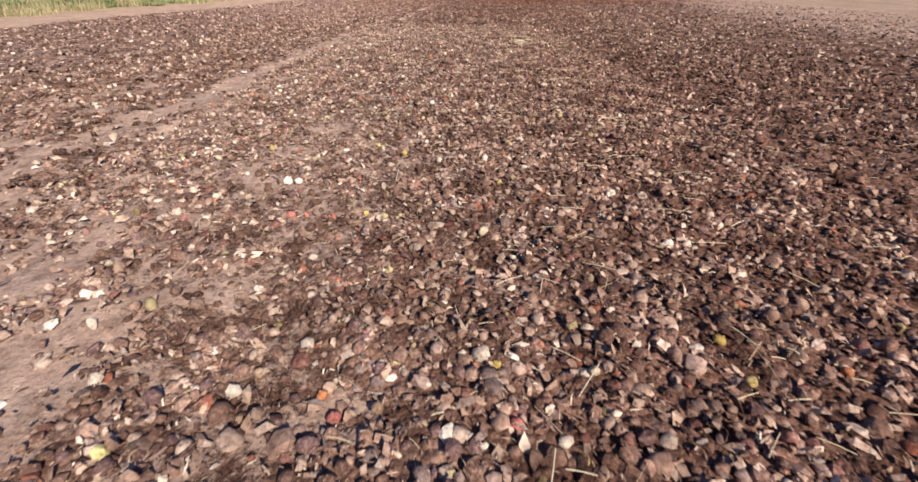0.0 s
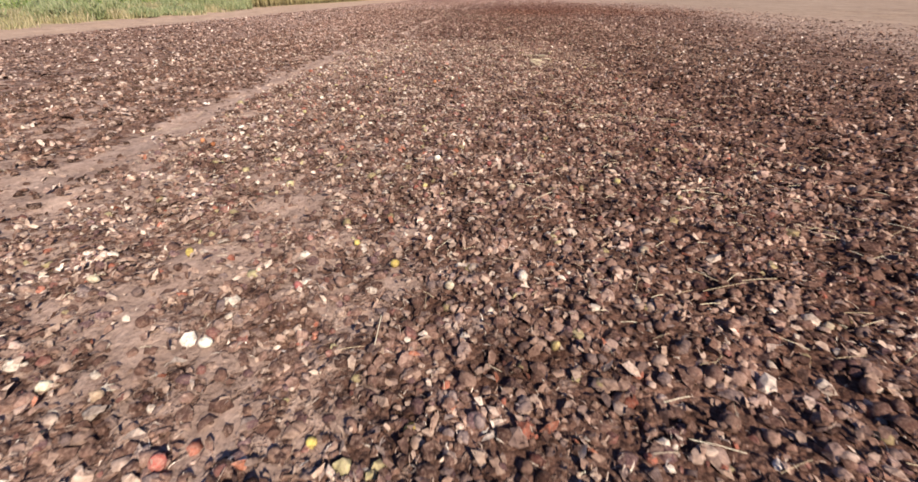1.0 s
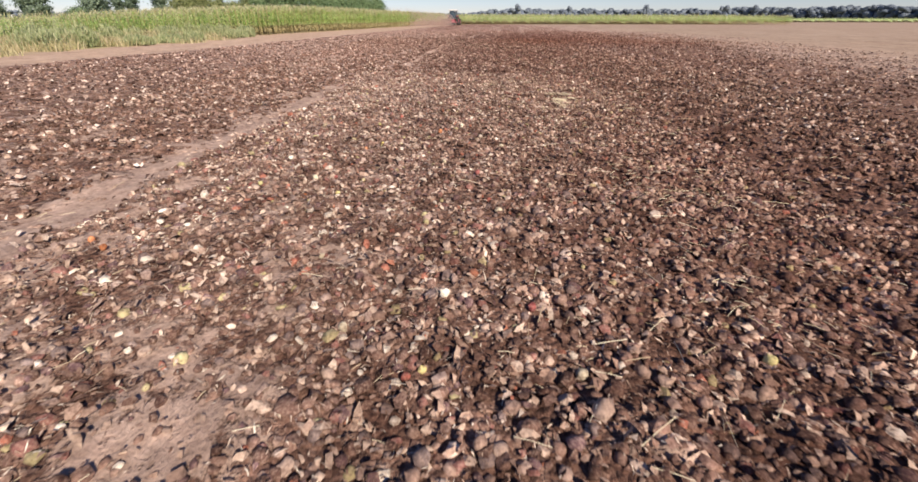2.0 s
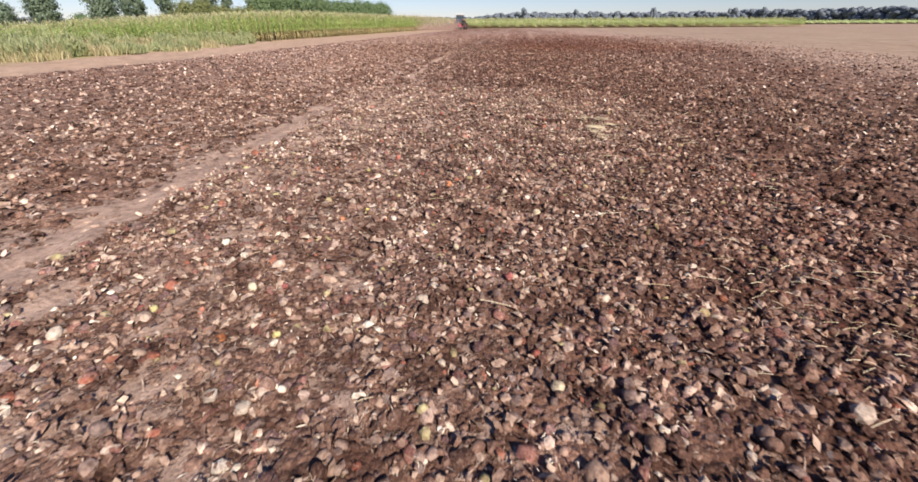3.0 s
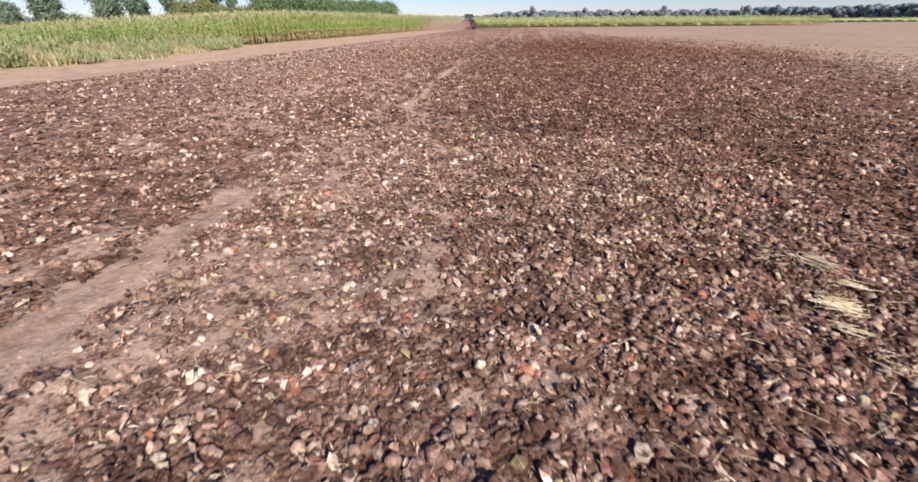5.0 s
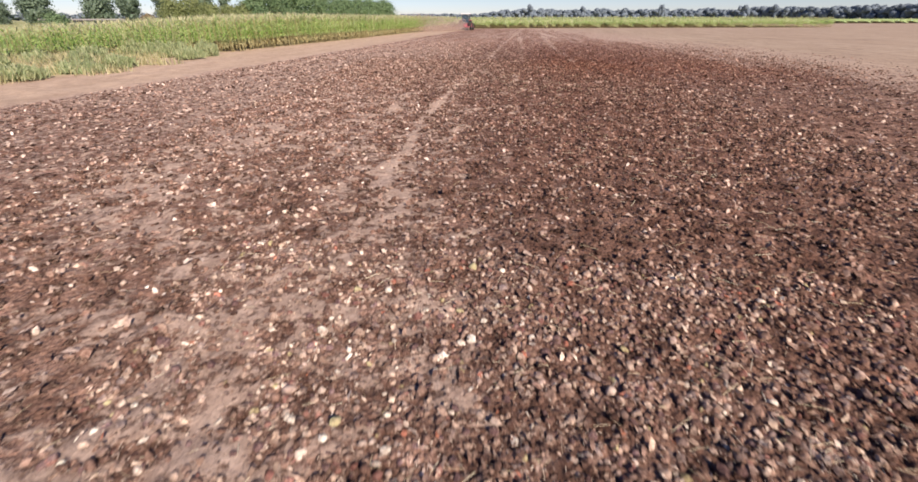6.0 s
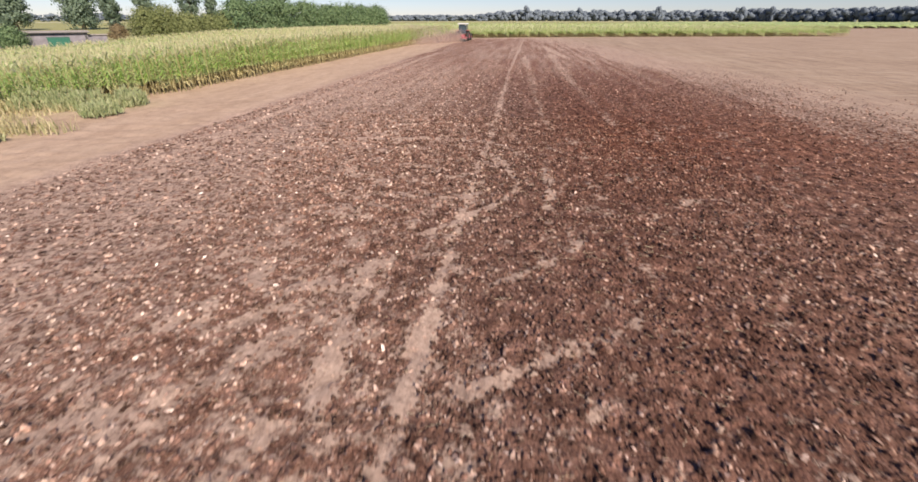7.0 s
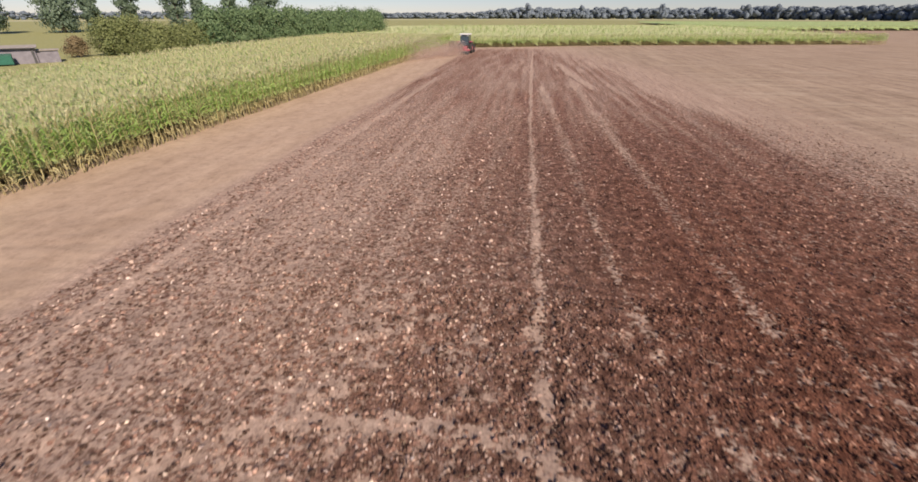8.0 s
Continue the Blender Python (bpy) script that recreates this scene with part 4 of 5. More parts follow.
def build_maize():
    rng = np.random.default_rng(8)
    r = random.Random(8)
    full = [maize_arrays(r) for _ in range(8)]
    tops = [maize_arrays(r, leaves=7, first=0.60, dry=0, steps=2, wide=0.10) for _ in range(6)]
    V, T, S, k = [], [], [], 0

    def put(part_):
        nonlocal k
        v, t, s = part_
        V.append(v), T.append(t + k), S.append(s)
        k += len(v)

    for row in range(5):
        y = np.arange(9 if row < 2 else 34, 132 if row < 3 else 100, 0.16 if row < 1 else 0.24)
        y = y + rng.uniform(-0.06, 0.06, len(y))
        x = maize_edge(y) - 0.62 * row + rng.uniform(-0.08, 0.08, len(y))
        lone = (row == 0) & (y > 42.5) & (y < 72.5)
        keep = rng.uniform(0, 1, len(y)) > np.where(lone, 1.1, 0.06)
        put(plant_many(full, x[keep], y[keep], rng, 1.06))
    x, y = rng.uniform(-47, -20, 8300), rng.uniform(9, 132, 8300)
    ok = in_left(x, y) & (x < maize_edge(y) - 2.8)
    put(plant_many(tops, x[ok], y[ok], rng, 1.0))
    plumes = [maize_arrays(r, leaves=3, first=0.74, dry=0, steps=1, wide=0.10) for _ in range(6)]
    x, y = rng.uniform(-47, -20, 14000), rng.uniform(28, 132, 14000)
    ok = in_left(x, y) & (x < maize_edge(y) - 1.6)
    put(plant_many(plumes, x[ok], y[ok], rng, 1.02))
    ob = soup("maize_field", np.concatenate(V), np.concatenate(T), [M_MAIZE, M_DRY, M_TASSEL, M_UPPER], np.concatenate(S))
    tagged(ob, "tall green maize crop with tan tassels beside the track", "maize", kind="stuff")
    # single plants along the open edge
    shapes = []
    for v, t, s in full:
        proto = soup("maize_plant", v, t, [M_MAIZE, M_DRY, M_TASSEL, M_UPPER], s)
        shapes.append(proto.data)
        bpy.data.objects.remove(proto)
    for y in np.arange(42.6, 72.4, 0.15):
        y = y + r.uniform(-0.06, 0.06)
        ob = new("maize_plant", r.choice(shapes))
        s = r.uniform(0.96, 1.16) * float(stature(maize_edge(y), y))
        ob.matrix_basis = pose(float(maize_edge(y)) + r.uniform(-0.1, 0.1), y, 0, 0, 0, r.uniform(0, 360)) @ Matrix.Diagonal((s, s, s, 1))
        tagged(ob, "ripening maize plant with dry lower leaves at the field's edge", "maize plant", "maize along the track")
    V, T, S, k = [], [], [], 0
    for row in range(3):
        x = np.arange(-24, 71.5, 0.27)
        x = x + rng.uniform(-0.1, 0.1, len(x))
        y = back_edge(x) + 0.75 * row + rng.uniform(-0.15, 0.15, len(x))
        keep = rng.uniform(0, 1, len(x)) > 0.05
        put(plant_many(full, x[keep], y[keep], rng, 0.98))
    y = np.arange(152, 250, 0.5)
    put(plant_many(full, np.full(len(y), 71.1) + rng.uniform(-0.3, 0.3, len(y)), y, rng, 0.95))
    x = np.arange(74, 300, 0.3)
    put(plant_many(full, x + rng.uniform(-0.15, 0.15, len(x)), beyond_edge(x) + rng.uniform(-0.4, 2.2, len(x)), rng, 0.9))
    x, y = rng.uniform(-47, 150, 3600), rng.uniform(129, 240, 3600)
    ok = in_back(x, y)
    put(plant_many(tops, x[ok], y[ok], rng, 1.1))
    ob = soup("maize_far_field", np.concatenate(V), np.concatenate(T), [M_MAIZE, M_DRY, M_TASSEL, M_UPPER], np.concatenate(S))
    tagged(ob, "wide maize crop across the end of the field", "maize", kind="stuff")
    canopy_sheet("maize_canopy", -47.5, -19, 8, 134, 0.40, in_left, left_depth, 1.88, "closed green leaf mass of the standing maize")
    canopy_sheet("maize_canopy", -60, 180, 125, 300, 0.9, in_back, back_depth, 1.7, "closed green leaf mass of the far maize")
    canopy_sheet("maize_canopy", 70, 364, 230, 424, 1.2, in_beyond, beyond_depth, 1.45, "closed green leaf mass of the next crop", M_NEXT)


# ---- verge: weeds and dry grass between track and maize ----
def build_verge():
    rng = np.random.default_rng(9)
    n = 40000
    y = rng.uniform(9, 42.5, n)
    x = rng.uniform(-28.0, -19.6, n)
    thick = lumps(x, y, 1.8, 61) + 0.3 * step(-20, -23, x) - 0.35 * step(-21.8, -20.3, x)
    bare = np.exp(-(((x + 22.3) / 1.5) ** 2 + ((y - 37.6) / 2.0) ** 2))
    ok = (thick - bare - 0.5 * step(38, 42, y) > rng.uniform(0.25, 0.75, n)) & (x > maize_edge(y) - 1.0)
    x, y = x[ok], y[ok]
    n = len(x)
    tv = np.array([(-0.5, 0, 0), (0.5, 0, 0), (0.35, 0.25, 0.6), (-0.2, 0.3, 0.62), (0.1, 0.8, 1.0)])
    tt = np.array([(0, 1, 2), (0, 2, 3), (3, 2, 4)])
    h = rng.uniform(0.25, 0.65, n) * (0.6 + 0.8 * lumps(x, y, 2.5, 62))
    sizes = np.stack([np.full(n, 0.05), h * 0.5, h], -1)
    v, t = scatter(tv, tt, np.stack([x, y, land(x, y) - 0.02], -1), sizes, turned(n, rng, 0.35), 0.1, rng)
    ob = soup("verge_grass", v, t, [M_GRASS], smooth=False)
    tagged(ob, "half dry rough grass on the track's verge", "grass", kind="stuff")


def weed_clump(seed, height, radius, leaves):
    r = np.random.default_rng(seed)
    p = r.normal(0, 1, (leaves, 3))
    p /= np.linalg.norm(p, axis=1)[:, None]
    p *= (r.uniform(0, 1, leaves) ** 0.4)[:, None]
    p[:, 2] = np.abs(p[:, 2])
    bulge = 0.75 + 0.5 * lumps(p[:, 0] * 3 + 9, p[:, 1] * 3 + 9, 1.0, seed)
    p = p * np.array([radius, radius, height]) * bulge[:, None]
    tv = np.array([(-0.5, 0, 0), (0.5, 0, 0), (0.5, 1, 0.2), (-0.5, 1, 0.2)])
    tt = np.array([(0, 1, 2), (0, 2, 3)])
    tv = tv[:, [0, 2, 1]]
    s = np.stack([r.uniform(0.025, 0.05, leaves), np.full(leaves, 0.1), r.uniform(0.12, 0.26, leaves)], -1)
    p[:, 2] *= 0.85
    return scatter(tv, tt, p, s, turned(leaves, r, 0.7), 0.2, r)


def build_weeds():
    rng = random.Random(12)
    spots = [(-25.6, 39.8), (-24.3, 40.2), (-23.1, 40.3), (-22.0, 41.2), (-21.3, 38.9), (-21.2, 34.0), (-20.9, 31.8), (-21.1, 29.6), (-23.8, 35.2), (-24.2, 33.0), (-23.6, 30.6),
             (-24.3, 28.0), (-23.4, 26.0), (-22.2, 25.0), (-24.6, 24.0), (-24.8, 21.0), (-22.8, 22.5), (-22.0, 32.8), (-22.3, 27.5)]
    for n, (x, y) in enumerate(spots):
        h, r = (rng.uniform(0.8, 1.1) if x < -21.5 else rng.uniform(0.4, 0.6)), rng.uniform(0.6, 0.95)
        base = thing("weed_clump", pose(x, y, float(land(x, y)), 0, 0, rng.uniform(0, 360)), "leafy grey green weeds grown up beside the maize", "weeds", "weeds on the verge")
        v, t = weed_clump(100 + n, h, r, 1500)
        soup("foliage", v, t, [M_WEED], smooth=False, parent=base)
        bm = bmesh.new()
        for _ in range(7):
            a = rng.uniform(0, 6.3)
            tube(bm, (0.1 * math.cos(a), 0.1 * math.sin(a), 0), (0.5 * r * math.cos(a), 0.5 * r * math.sin(a), 0.8 * h), 0.012, 0.005, 5)
        part("stems", bm, M_STRAW, base)


# ---- trees ----
def facing(out, rng, jitter):
    """Turns that point each leaf's face outwards, more or less."""
    n = out / np.maximum(1e-6, np.linalg.norm(out, axis=1))[:, None] + jitter * rng.normal(0, 1, out.shape)
    n /= np.linalg.norm(n, axis=1)[:, None]
    a = np.cross(n, rng.normal(0, 1, out.shape))
    a /= np.linalg.norm(a, axis=1)[:, None]
    return np.stack([a, np.cross(n, a), n], -1)


def crown_arrays(seed, height, base, radius, leaves, size, shape):
    """Leaves in clumps round limbs; shape(k) gives the half width at share k of the crown's height."""
    r = np.random.default_rng(seed)
    clumps = max(14, leaves // 45)
    k = r.uniform(0, 1, clumps) ** 0.9
    a = r.uniform(0, 2 * np.pi, clumps)
    out = np.sqrt(r.uniform(0.15, 1, clumps)) * np.array([shape(v) for v in k]) * radius * r.uniform(0.8, 1.12, clumps)
    centre = np.stack([out * np.cos(a), out * np.sin(a), base + k * (height - base)], -1)
    spread_ = radius * r.uniform(0.15, 0.27, clumps)
    pick = r.integers(0, clumps, leaves)
    p = centre[pick] + r.normal(0, 1, (leaves, 3)) * spread_[pick][:, None] * np.array([1, 1, 0.8])
    tv = np.array([(-0.5, -0.5, 0), (0.5, -0.35, 0.15), (0.4, 0.5, 0), (-0.45, 0.4, 0.2)])
    tt = np.array([(0, 1, 2), (0, 2, 3)])
    s = (size * r.uniform(0.6, 1.3, leaves))[:, None] * np.ones(3)
    ball = (p - centre[pick]) / spread_[pick][:, None]
    axis = np.stack([p[:, 0], p[:, 1], 0.35 * (p[:, 2] - base - 0.4 * (height - base))], -1) / radius
    v, t = scatter(tv, tt, p, s, facing(axis + 0.5 * ball, r, 0.2), 0.2, r)
    return v, t, centre


def tree(name, x, y, seed, height, base, radius, leaves, size, shape, material, label, category, group):
    rng = random.Random(seed)
    top = thing(name, pose(x, y, 0, 0, 0, rng.uniform(0, 360)), label, category, group)
    v, t, centre = crown_arrays(seed, height, base, radius, leaves, size, shape)
    soup("crown", v, t, [material], smooth=False, parent=top)
    bm = bmesh.new()
    r0 = 0.022 * height + 0.05
    tube(bm, (0, 0, -0.1), (0, 0, height * 0.45), r0, r0 * 0.6, 9)
    tube(bm, (0, 0, height * 0.45), (0, 0, height * 0.85), r0 * 0.6, r0 * 0.15, 7)
    part("trunk", bm, M_BARK, top, smooth=True)
    for c in centre[:: max(1, len(centre) // 5)]:
        z = max(0.15 * height, float(c[2]) - 0.25 * height)
        bm = bmesh.new()
        tube(bm, (0, 0, z), tuple(float(q) for q in c), r0 * 0.3, r0 * 0.08, 6)
        part("limb", bm, M_BARK, top)
    return top


def round_shape(k):
    return math.sqrt(max(0.02, 1 - (2 * k - 0.9) ** 2 * 0.8))


def column_shape(k):
    return min(1.0, 0.45 + 1.6 * k) * (1 - 0.75 * max(0.0, k - 0.45) / 0.55)


def build_trees():
    rng = random.Random(21)
    # olive scrub, then the dark hedge of trees along the far side of the maize
    for x, y, h, r in ((-70.0, 99.0, 5.0, 2.6), (-67.4, 100.4, 5.4, 2.7), (-64.6, 102.0, 4.2, 2.5), (-61.8, 103.4, 3.9, 2.4), (-59.2, 104.6, 4.2, 2.4)):
        tree("scrub_bush", x, y, int(y * 7), h, 0.2, r, 6500, 0.18, round_shape, M_BUSH, "olive brown scrub bush behind the maize", "bush", "scrub behind the maize")
    tree("scrub_bush", -73.3, 78.0, 92, 2.4, 0.1, 1.9, 5000, 0.15, round_shape, M_TREE, "dark green bush at the near end of the shed", "bush", "scrub behind the maize")
    tree("dry_bush", -72.6, 95.2, 91, 2.6, 0.1, 1.5, 3000, 0.14, round_shape, M_DRYBUSH, "dry brown bush at the end of the shed", "bush", "scrub behind the maize")
    y = 106.5
    while y < 169:
        h = rng.uniform(6.2, 7.2) if y < 125 else rng.uniform(5.9, 6.9)
        x = -58.0 + 9.0 * (y - 106.5) / 62.5
        tree("hedge_tree", x + rng.uniform(-0.7, 0.7), y, int(y * 11), h, 0.3, rng.uniform(2.5, 3.1), 4600, 0.24, round_shape, M_TREE, "dense dark green tree in a hedgerow", "tree", "hedgerow behind the maize")
        y += rng.uniform(3.8, 5.0)
    # tall columns of a poplar row
    for x, y, h, r in ((-137.6, 163.7, 30, 2.6), (-189.3, 216.1, 31, 2.6), (-144.1, 185.9, 34, 3.5), (-129.8, 190.5, 32, 3.8), (-120.3, 189.8, 29, 2.2), (-119.1, 206.1, 31, 2.7), (-115.0, 224.2, 31, 5.5)):
        tree("poplar", x, y, int(y * 3), h, 1.0, r, 8000, 0.58, column_shape, M_POPLAR, "tall narrow dark green poplar in a row", "tree", "poplar row")
    tree("broad_tree", -171.4, 184.6, 77, 29.0, 1.2, 5.9, 11000, 0.58, round_shape, M_POPLAR, "broad grey green tree standing behind the shed", "tree", "trees by the shed")
    tree("broad_tree", -235.0, 196.0, 79, 9.0, 0.4, 5.2, 7000, 0.5, round_shape, M_POPLAR, "low rounded grey green tree far beyond the maize", "tree", "trees by the shed")
    tree("broad_tree", -182.7, 169.6, 78, 23.0, 0.8, 4.7, 11000, 0.58, round_shape, M_POPLAR, "broad grey green tree with low branches", "tree", "trees by the shed")


def build_woods():
    """The wooded skyline all along the far side of the plain."""
    r = np.random.default_rng(30)
    V, T, S, k = [], [], [], 0
    bm = bmesh.new()
    bmesh.ops.create_icosphere(bm, subdivisions=2, radius=1.0)
    lump_v = np.array([v.co[:] for v in bm.verts])
    lump_t = np.array([[v.index for v in f.verts] for f in bm.faces])
    bm.free()
    leaf_v = np.array([(-0.5, -0.5, 0), (0.5, -0.35, 0.15), (0.4, 0.5, 0), (-0.45, 0.4, 0.2)])
    leaf_t = np.array([(0, 1, 2), (0, 2, 3)])

    def add(v, t, smooth):
        nonlocal k
        V.append(v), T.append(t + k), S.append(np.full(len(t), smooth))
        k += len(v)

    def crown(cx, cy, rad, height, fringe, size):
        """Lumps of foliage, the lowest down to the ground, and loose clumps at their edge."""
        n = 9
        z = height * np.array([0.24, 0.30, 0.36, 0.44, 0.52, 0.60, 0.66, 0.74, 0.80])
        c = np.stack([cx + r.normal(0, 0.55 * rad, n), cy + r.normal(0, 0.3 * rad, n), z], -1)
        half = np.stack([rad * r.uniform(0.3, 0.7, n), rad * r.uniform(0.3, 0.7, n), height * np.array([0.26, 0.24, 0.22, 0.20, 0.19, 0.18, 0.17, 0.16, 0.15])], -1)
        add(*scatter(lump_v, lump_t, c, half, turned(n, r, 0.5), 0.26, r), True)
        p = r.normal(0, 1, (fringe, 3))
        p /= np.linalg.norm(p, axis=1)[:, None]
        p[:, 2] = np.abs(p[:, 2])
        pick = r.integers(0, n, fringe)
        q = c[pick] + p * half[pick] * r.uniform(0.92, 1.1, (fringe, 1))
        add(*scatter(leaf_v, leaf_t, q, (size * r.uniform(0.6, 1.3, fringe))[:, None] * np.ones(3), facing(p, r, 0.3), 0.2, r), False)

    # (direction in degrees right of the rows, distance, height)
    for a in np.arange(-21.0, 46.0, 0.55):
        d = np.interp(a, [-21, 18, 30, 38, 46], [870, 860, 760, 650, 600])
        h = np.interp(a, [-21, -6, -4, 2, 13, 22, 30, 38, 46], [9, 10, 16, 17.5, 16, 16.5, 15.5, 15, 15]) * r.uniform(0.8, 1.12)
        for row in (0, 14):
            x, y = (d + row) * math.sin(radians(a)), (d + row) * math.cos(radians(a)) + 20
            crown(x, y, r.uniform(6.0, 10.0), h, 70, 1.8)
    for a, h in ((-0.7, 24.0), (5.2, 20.5), (13.5, 22.0), (21.4, 20.0), (24.0, 20.0)):
        x, y = 800 * math.sin(radians(a)), 800 * math.cos(radians(a)) + 20
        crown(x, y, 5.0, h, 60, 1.3)
    for a in np.arange(-58.0, -21.0, 0.6):
        x, y = 900 * math.sin(radians(a)), 900 * math.cos(radians(a)) + 20
        crown(x, y, r.uniform(5, 8), r.uniform(8, 13), 20, 1.6)
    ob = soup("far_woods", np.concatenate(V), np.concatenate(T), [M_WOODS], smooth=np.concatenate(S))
    tagged(ob, "dark wooded skyline across the plain", "woods", kind="stuff")


# ---- shed ----
def build_shed():
    base = thing("farm_shed", pose(-75.8, 78.1, 0, 0, 0, -41.3), "long low grey farm shed with a dark roof edge", "shed")
    bm = bmesh.new()
    box(bm, (-4.0, 0, 0), (-0.25, 10.3, 1.86))
    part("wall", bm, M_WALL, base)
    bm = bmesh.new()
    box(bm, (-3.6, 10.31, 0), (-0.6, 12.6, 1.48))
    part("lean_to", bm, M_WALL, base, "lower lean-to at the end of the shed")
    bm = bmesh.new()
    box(bm, (-3.8, 10.32, 1.49), (-0.4, 12.8, 1.57), 0.02)
    part("lean_to_roof", bm, M_ROOF, base)
    bm = bmesh.new()
    v = [bm.verts.new(p) for p in ((0.15, -0.4, 1.88), (0.15, 10.6, 1.88), (-4.4, 10.6, 2.04), (-4.4, -0.4, 2.04))]
    w = [bm.verts.new((q.co.x, q.co.y, q.co.z + 0.08)) for q in v]
    bm.faces.new(v[::-1])
    bm.faces.new(w)
    for i in range(4):
        bm.faces.new((v[i], v[(i + 1) % 4], w[(i + 1) % 4], w[i]))
    part("roof", bm, M_ROOF, base, "weathered tan sheet roof with a low slope")
    bm = bmesh.new()
    box(bm, (-0.24, 9.9, 0), (-0.14, 10.15, 1.85), 0.01)
    part("post", bm, M_STEEL, base)
    bm = bmesh.new()
    box(bm, (0.155, -0.4, 1.84), (0.20, 10.6, 1.94))
    part("fascia", bm, M_STEEL, base, "dark board along the roof's edge")
    bin_ = thing("green_container", pose(-70.3, 82.2, 0, 0, 0, -41), "green painted box container beside the shed", "container")
    bm = bmesh.new()
    box(bm, (-0.8, -1.25, 0.15), (0.8, 1.25, 1.26), 0.05)
    part("body", bm, M_GREEN, bin_)
    bm = bmesh.new()
    box(bm, (-0.85, -1.3, 1.27), (0.85, 1.3, 1.35), 0.03)
    part("lid", bm, M_GREEN, bin_)
    for x in (-0.6, 0.6):
        for y in (-1.1, 1.1):
            bm = bmesh.new()
            box(bm, (x - 0.07, y - 0.07, 0), (x + 0.07, y + 0.07, 0.15))
            part("foot", bm, M_STEEL, bin_)


# ---- tractor with a cultivator ----
def wheel(parent, x, y, r, w, side):
    hub = new("wheel")
    hub.parent = parent
    hub.matrix_basis = pose(x, y, r, 0, 90, 0)
    bm = bmesh.new()
    prof = [(0.55, -0.5), (0.86, -0.5), (0.98, -0.36), (1.0, 0), (0.98, 0.36), (0.86, 0.5), (0.55, 0.5)]
    segs, loops = 28, []
    for pr, pz in prof:
        loops.append([bm.verts.new((pr * r * math.cos(2 * math.pi * s / segs), pr * r * math.sin(2 * math.pi * s / segs), pz * w)) for s in range(segs)])
    for a, b in zip(loops, loops[1:] + loops[:1]):
        for s in range(segs):
            bm.faces.new((a[s], a[(s + 1) % segs], b[(s + 1) % segs], b[s]))
    for s in range(segs):
        a = 2 * math.pi * s / segs
        m = Matrix.Rotation(a, 4, "Z") @ Matrix.Translation((r * 1.0, 0, 0.22 * w * (1 if s % 2 else -1))) @ Matrix.Rotation(0.6 * (1 if s % 2 else -1), 4, "X")
        bmesh.ops.create_cube(bm, size=1.0, matrix=m @ Matrix.Diagonal((0.06, 0.07, 0.5 * w, 1)))
    part("tyre", bm, M_TYRE, hub)
    bm = bmesh.new()
    tube(bm, (0, 0, -0.3 * w), (0, 0, 0.3 * w), 0.56 * r, None, 20)
    tube(bm, (0, 0, -0.42 * w), (0, 0, 0.42 * w), 0.2 * r, None, 12)
    part("rim", bm, M_REDPAINT, hub, "red dusty steel wheel rim")


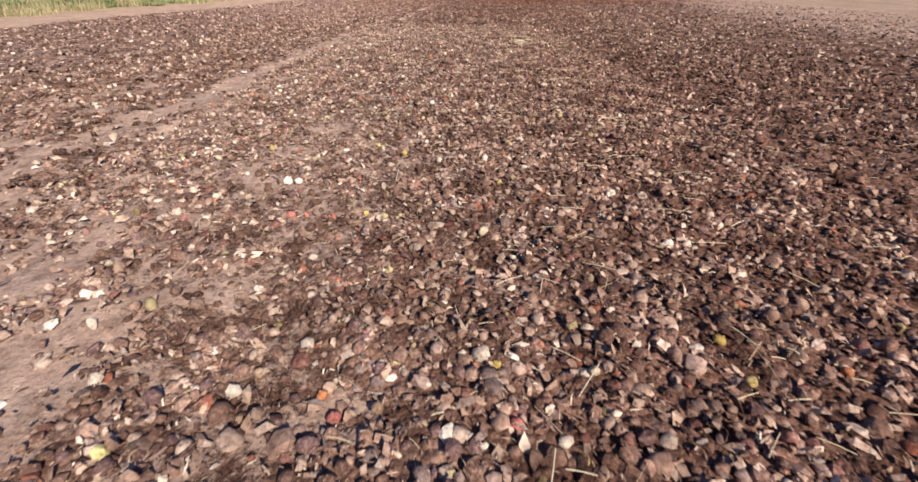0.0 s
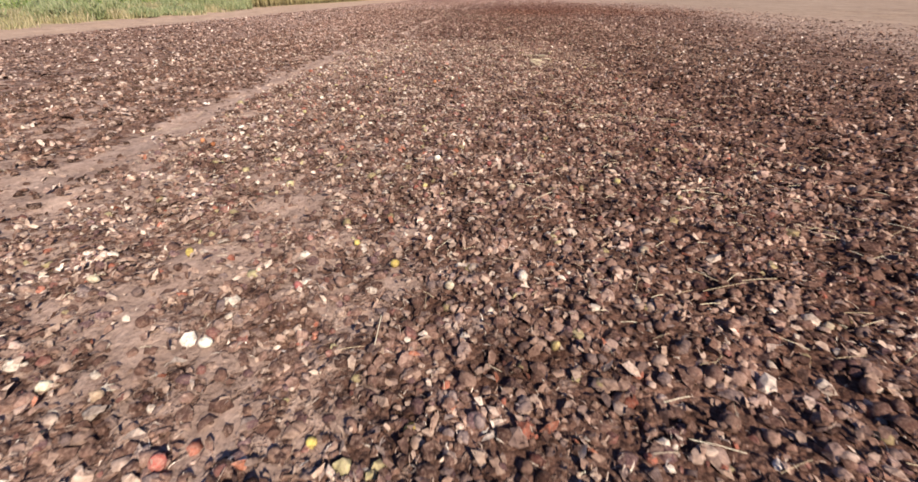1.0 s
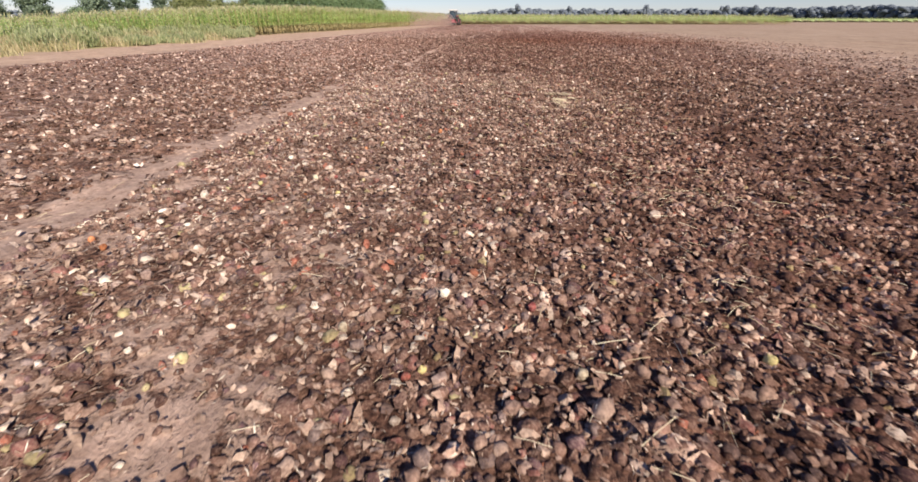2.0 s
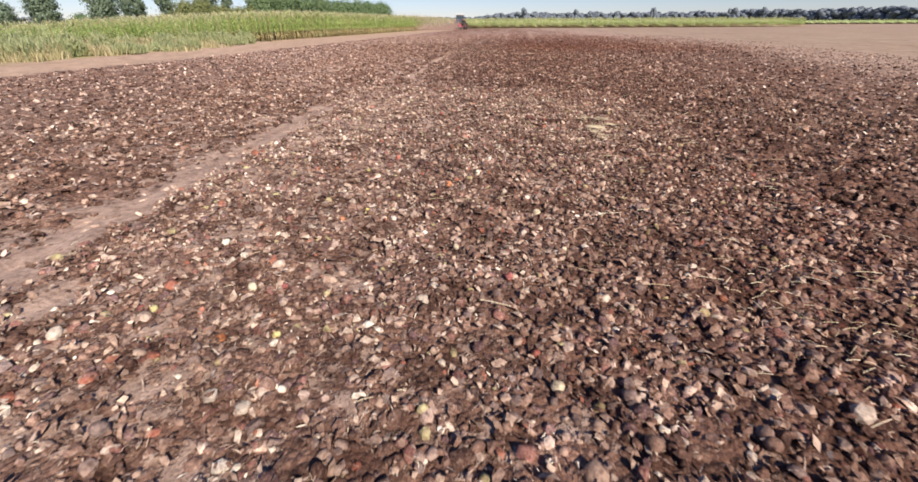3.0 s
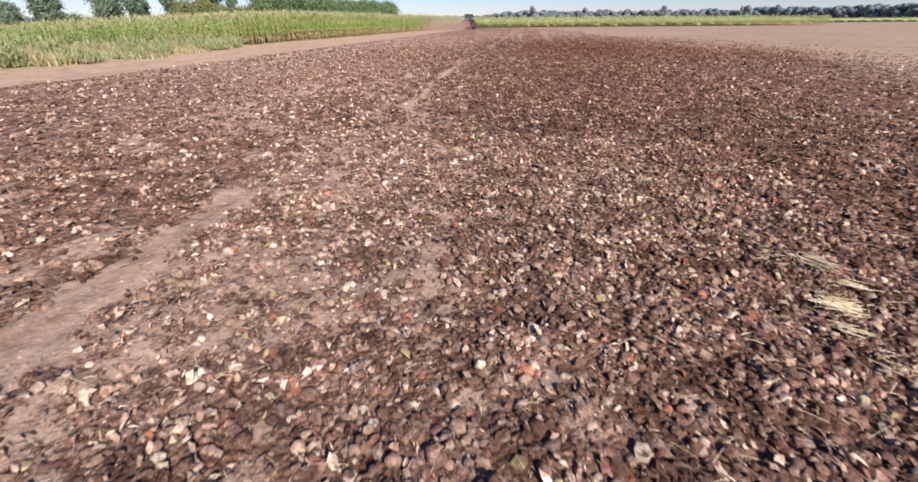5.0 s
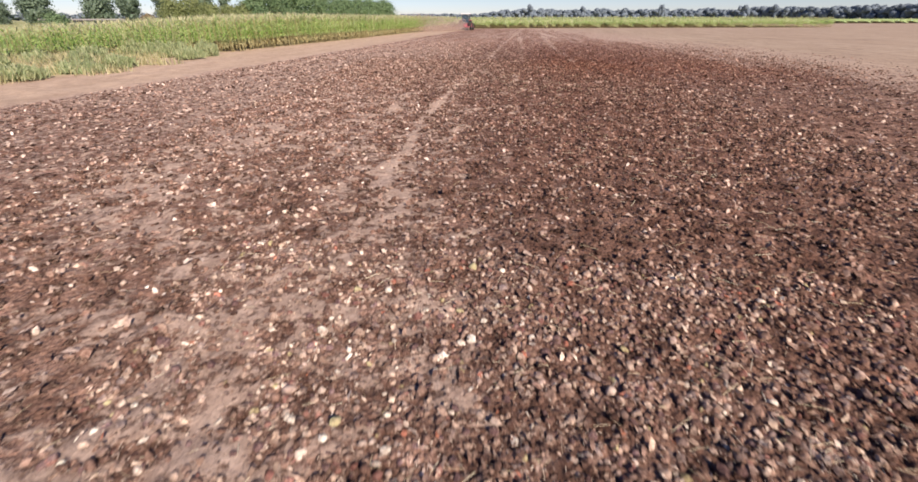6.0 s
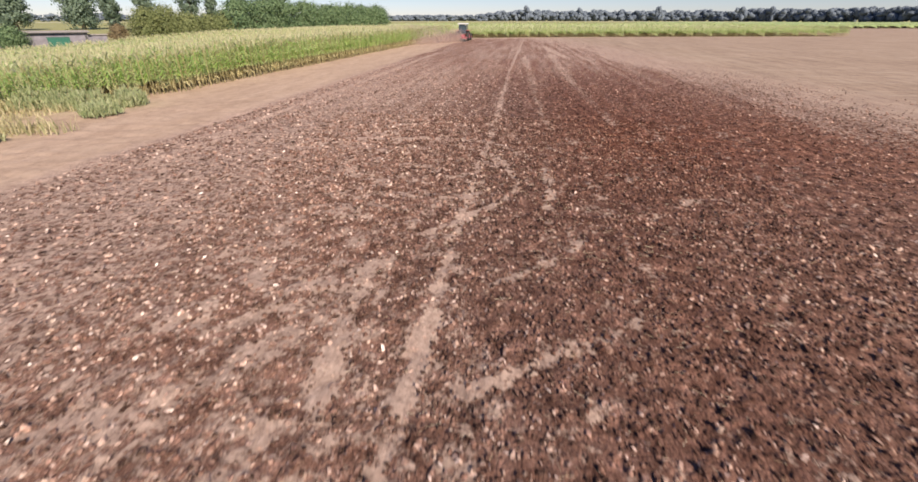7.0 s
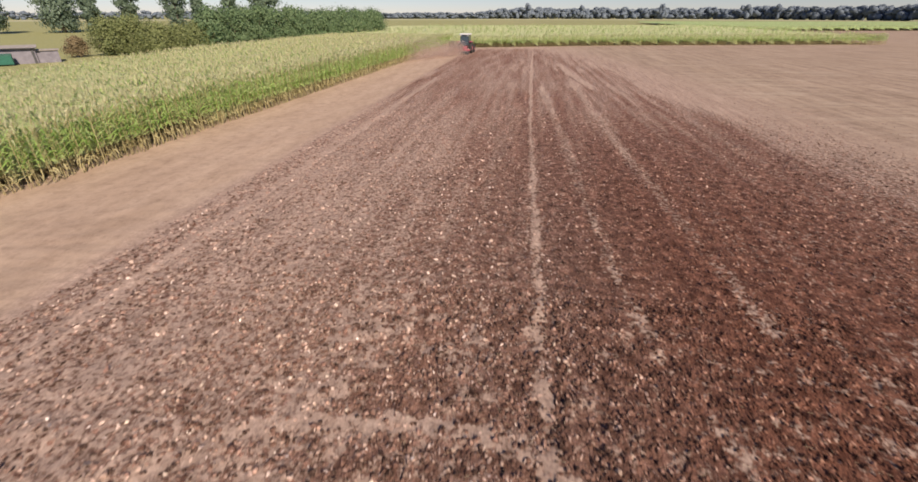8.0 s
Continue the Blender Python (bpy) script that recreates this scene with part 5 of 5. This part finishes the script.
def build_tractor():
    t = thing("tractor", pose(-15.6, 111.5, 0, 0, 0, -4), "red tractor with a pale cab roof working at the field's end", "tractor")
    bm = bmesh.new()
    box(bm, (-0.42, 0.2, 0.75), (0.42, 3.3, 1.75), 0.10)
    box(bm, (-0.40, -0.7, 0.65), (0.40, 0.3, 1.25), 0.05)
    part("body", bm, M_REDPAINT, t)
    bm = bmesh.new()
    for x in (-0.72, 0.66):
        for y in (-0.75, 0.75):
            box(bm, (x, y, 1.3), (x + 0.07, y + 0.07, 2.78))
    box(bm, (-0.75, -0.8, 1.2), (0.75, 0.85, 1.32), 0.03)
    part("cab_frame", bm, M_STEEL, t)
    for name, lo, hi in (("rear_window", (-0.65, -0.76, 1.35), (0.65, -0.72, 2.75)), ("side_window", (-0.71, -0.67, 1.35), (-0.68, 0.74, 2.75)), ("side_window", (0.68, -0.67, 1.35), (0.71, 0.74, 2.75)), ("windscreen", (-0.65, 0.77, 1.75), (0.65, 0.80, 2.75))):
        bm = bmesh.new()
        box(bm, lo, hi)
        part(name, bm, M_GLASS, t)
    bm = bmesh.new()
    box(bm, (-0.85, -0.95, 2.79), (0.85, 1.0, 3.0), 0.08)
    part("cab_roof", bm, M_WHITEPAINT, t, "pale dusty cab roof")
    bm = bmesh.new()
    box(bm, (-0.28, -0.25, 1.33), (0.28, 0.25, 1.55), 0.05)
    box(bm, (-0.28, -0.32, 1.5), (0.28, -0.2, 2.1), 0.05)
    part("seat", bm, M_STEEL, t)
    for x in (-1, 1):
        bm = bmesh.new()
        box(bm, (min(x * 0.72, x * 1.22), -0.75, 1.74), (max(x * 0.72, x * 1.22), 0.75, 1.82), 0.03)
        part("mudguard", bm, M_REDPAINT, t)
        wheel(t, x * 0.98, 0.0, 0.86, 0.5, x)
        wheel(t, x * 0.92, 2.55, 0.62, 0.4, x)
        bm = bmesh.new()
        tube(bm, (x * 0.6, -0.9, 2.7), (x * 0.6, -0.97, 2.7), 0.07, None, 12)
        part("work_light", bm, M_WHITEPAINT, t)
    bm = bmesh.new()
    tube(bm, (0.35, 1.2, 1.7), (0.35, 1.2, 2.7), 0.05, None, 10)
    part("exhaust", bm, M_STEEL, t)
    bm = bmesh.new()
    for x in (-0.4, 0.4):
        tube(bm, (x, -0.6, 0.75), (x * 1.1, -1.5, 0.6), 0.04, None, 8)
    tube(bm, (0, -0.7, 1.25), (0, -1.5, 1.1), 0.035, None, 8)
    part("linkage", bm, M_STEEL, t)
    c = thing("cultivator", t.matrix_basis @ pose(0, -1.9, 0), "red mounted cultivator with steel tines behind the tractor", "cultivator")
    bm = bmesh.new()
    for y in (-0.9, -0.3, 0.3):
        box(bm, (-1.15, y - 0.06, 0.55), (1.15, y + 0.06, 0.67), 0.02)
    for x in (-0.5, 0.5):
        box(bm, (x - 0.05, -0.95, 0.67), (x + 0.05, 0.4, 0.77), 0.02)
        box(bm, (x - 0.04, 0.25, 0.6), (x + 0.04, 0.35, 1.2), 0.02)
    part("beam_frame", bm, M_REDPAINT, c)
    for i in range(9):
        x = -1.08 + 0.27 * i
        y = (-0.9, -0.3, 0.3)[i % 3]
        bm = bmesh.new()
        tube(bm, (x, y, 0.58), (x, y - 0.22, 0.3), 0.025, None, 6)
        tube(bm, (x, y - 0.22, 0.3), (x, y - 0.02, 0.0), 0.025, 0.012, 6)
        part("tine", bm, M_STEEL, c)
    bm = bmesh.new()
    tube(bm, (-1.15, -1.4, 0.22), (1.15, -1.4, 0.22), 0.2, None, 14)
    for x in (-1.1, 1.1):
        tube(bm, (x, -1.4, 0.22), (x, -0.9, 0.6), 0.03, None, 6)
    part("roller", bm, M_STEEL, c)


def build_dust():
    """Dry dust thrown up behind the cultivator, drifting off along the track."""
    rng = np.random.default_rng(40)
    n = 38000
    k = rng.uniform(0, 1, n) ** 1.5
    x = -16.2 - 8.5 * k + rng.normal(0, 0.6 + 1.6 * k, n)
    y = 108.8 - 15.0 * k + rng.normal(0, 0.6 + 1.5 * k, n)
    z = -(0.75 + 0.45 * k) * np.log(1 - 0.93 * rng.uniform(0, 1, n))
    tv = np.array([(-0.5, -0.5, 0), (0.5, -0.35, 0.1), (0.4, 0.5, 0), (-0.45, 0.4, 0.1)])
    tt = np.array([(0, 1, 2), (0, 2, 3)])
    s = rng.uniform(0.035, 0.075, n)[:, None] * np.ones(3)
    v, t = scatter(tv, tt, np.stack([x, y, z + 0.02], -1), s, turned(n, rng, 3.0), 0.2, rng)
    ob = soup("dust", v, t, [M_DUST], smooth=False)
    tagged(ob, "pinkish dry dust blowing off the soil behind the cultivator", "dust", kind="stuff")


build_maize()
build_verge()
build_weeds()
build_trees()
build_woods()
build_shed()
build_tractor()
build_dust()
build_onions()
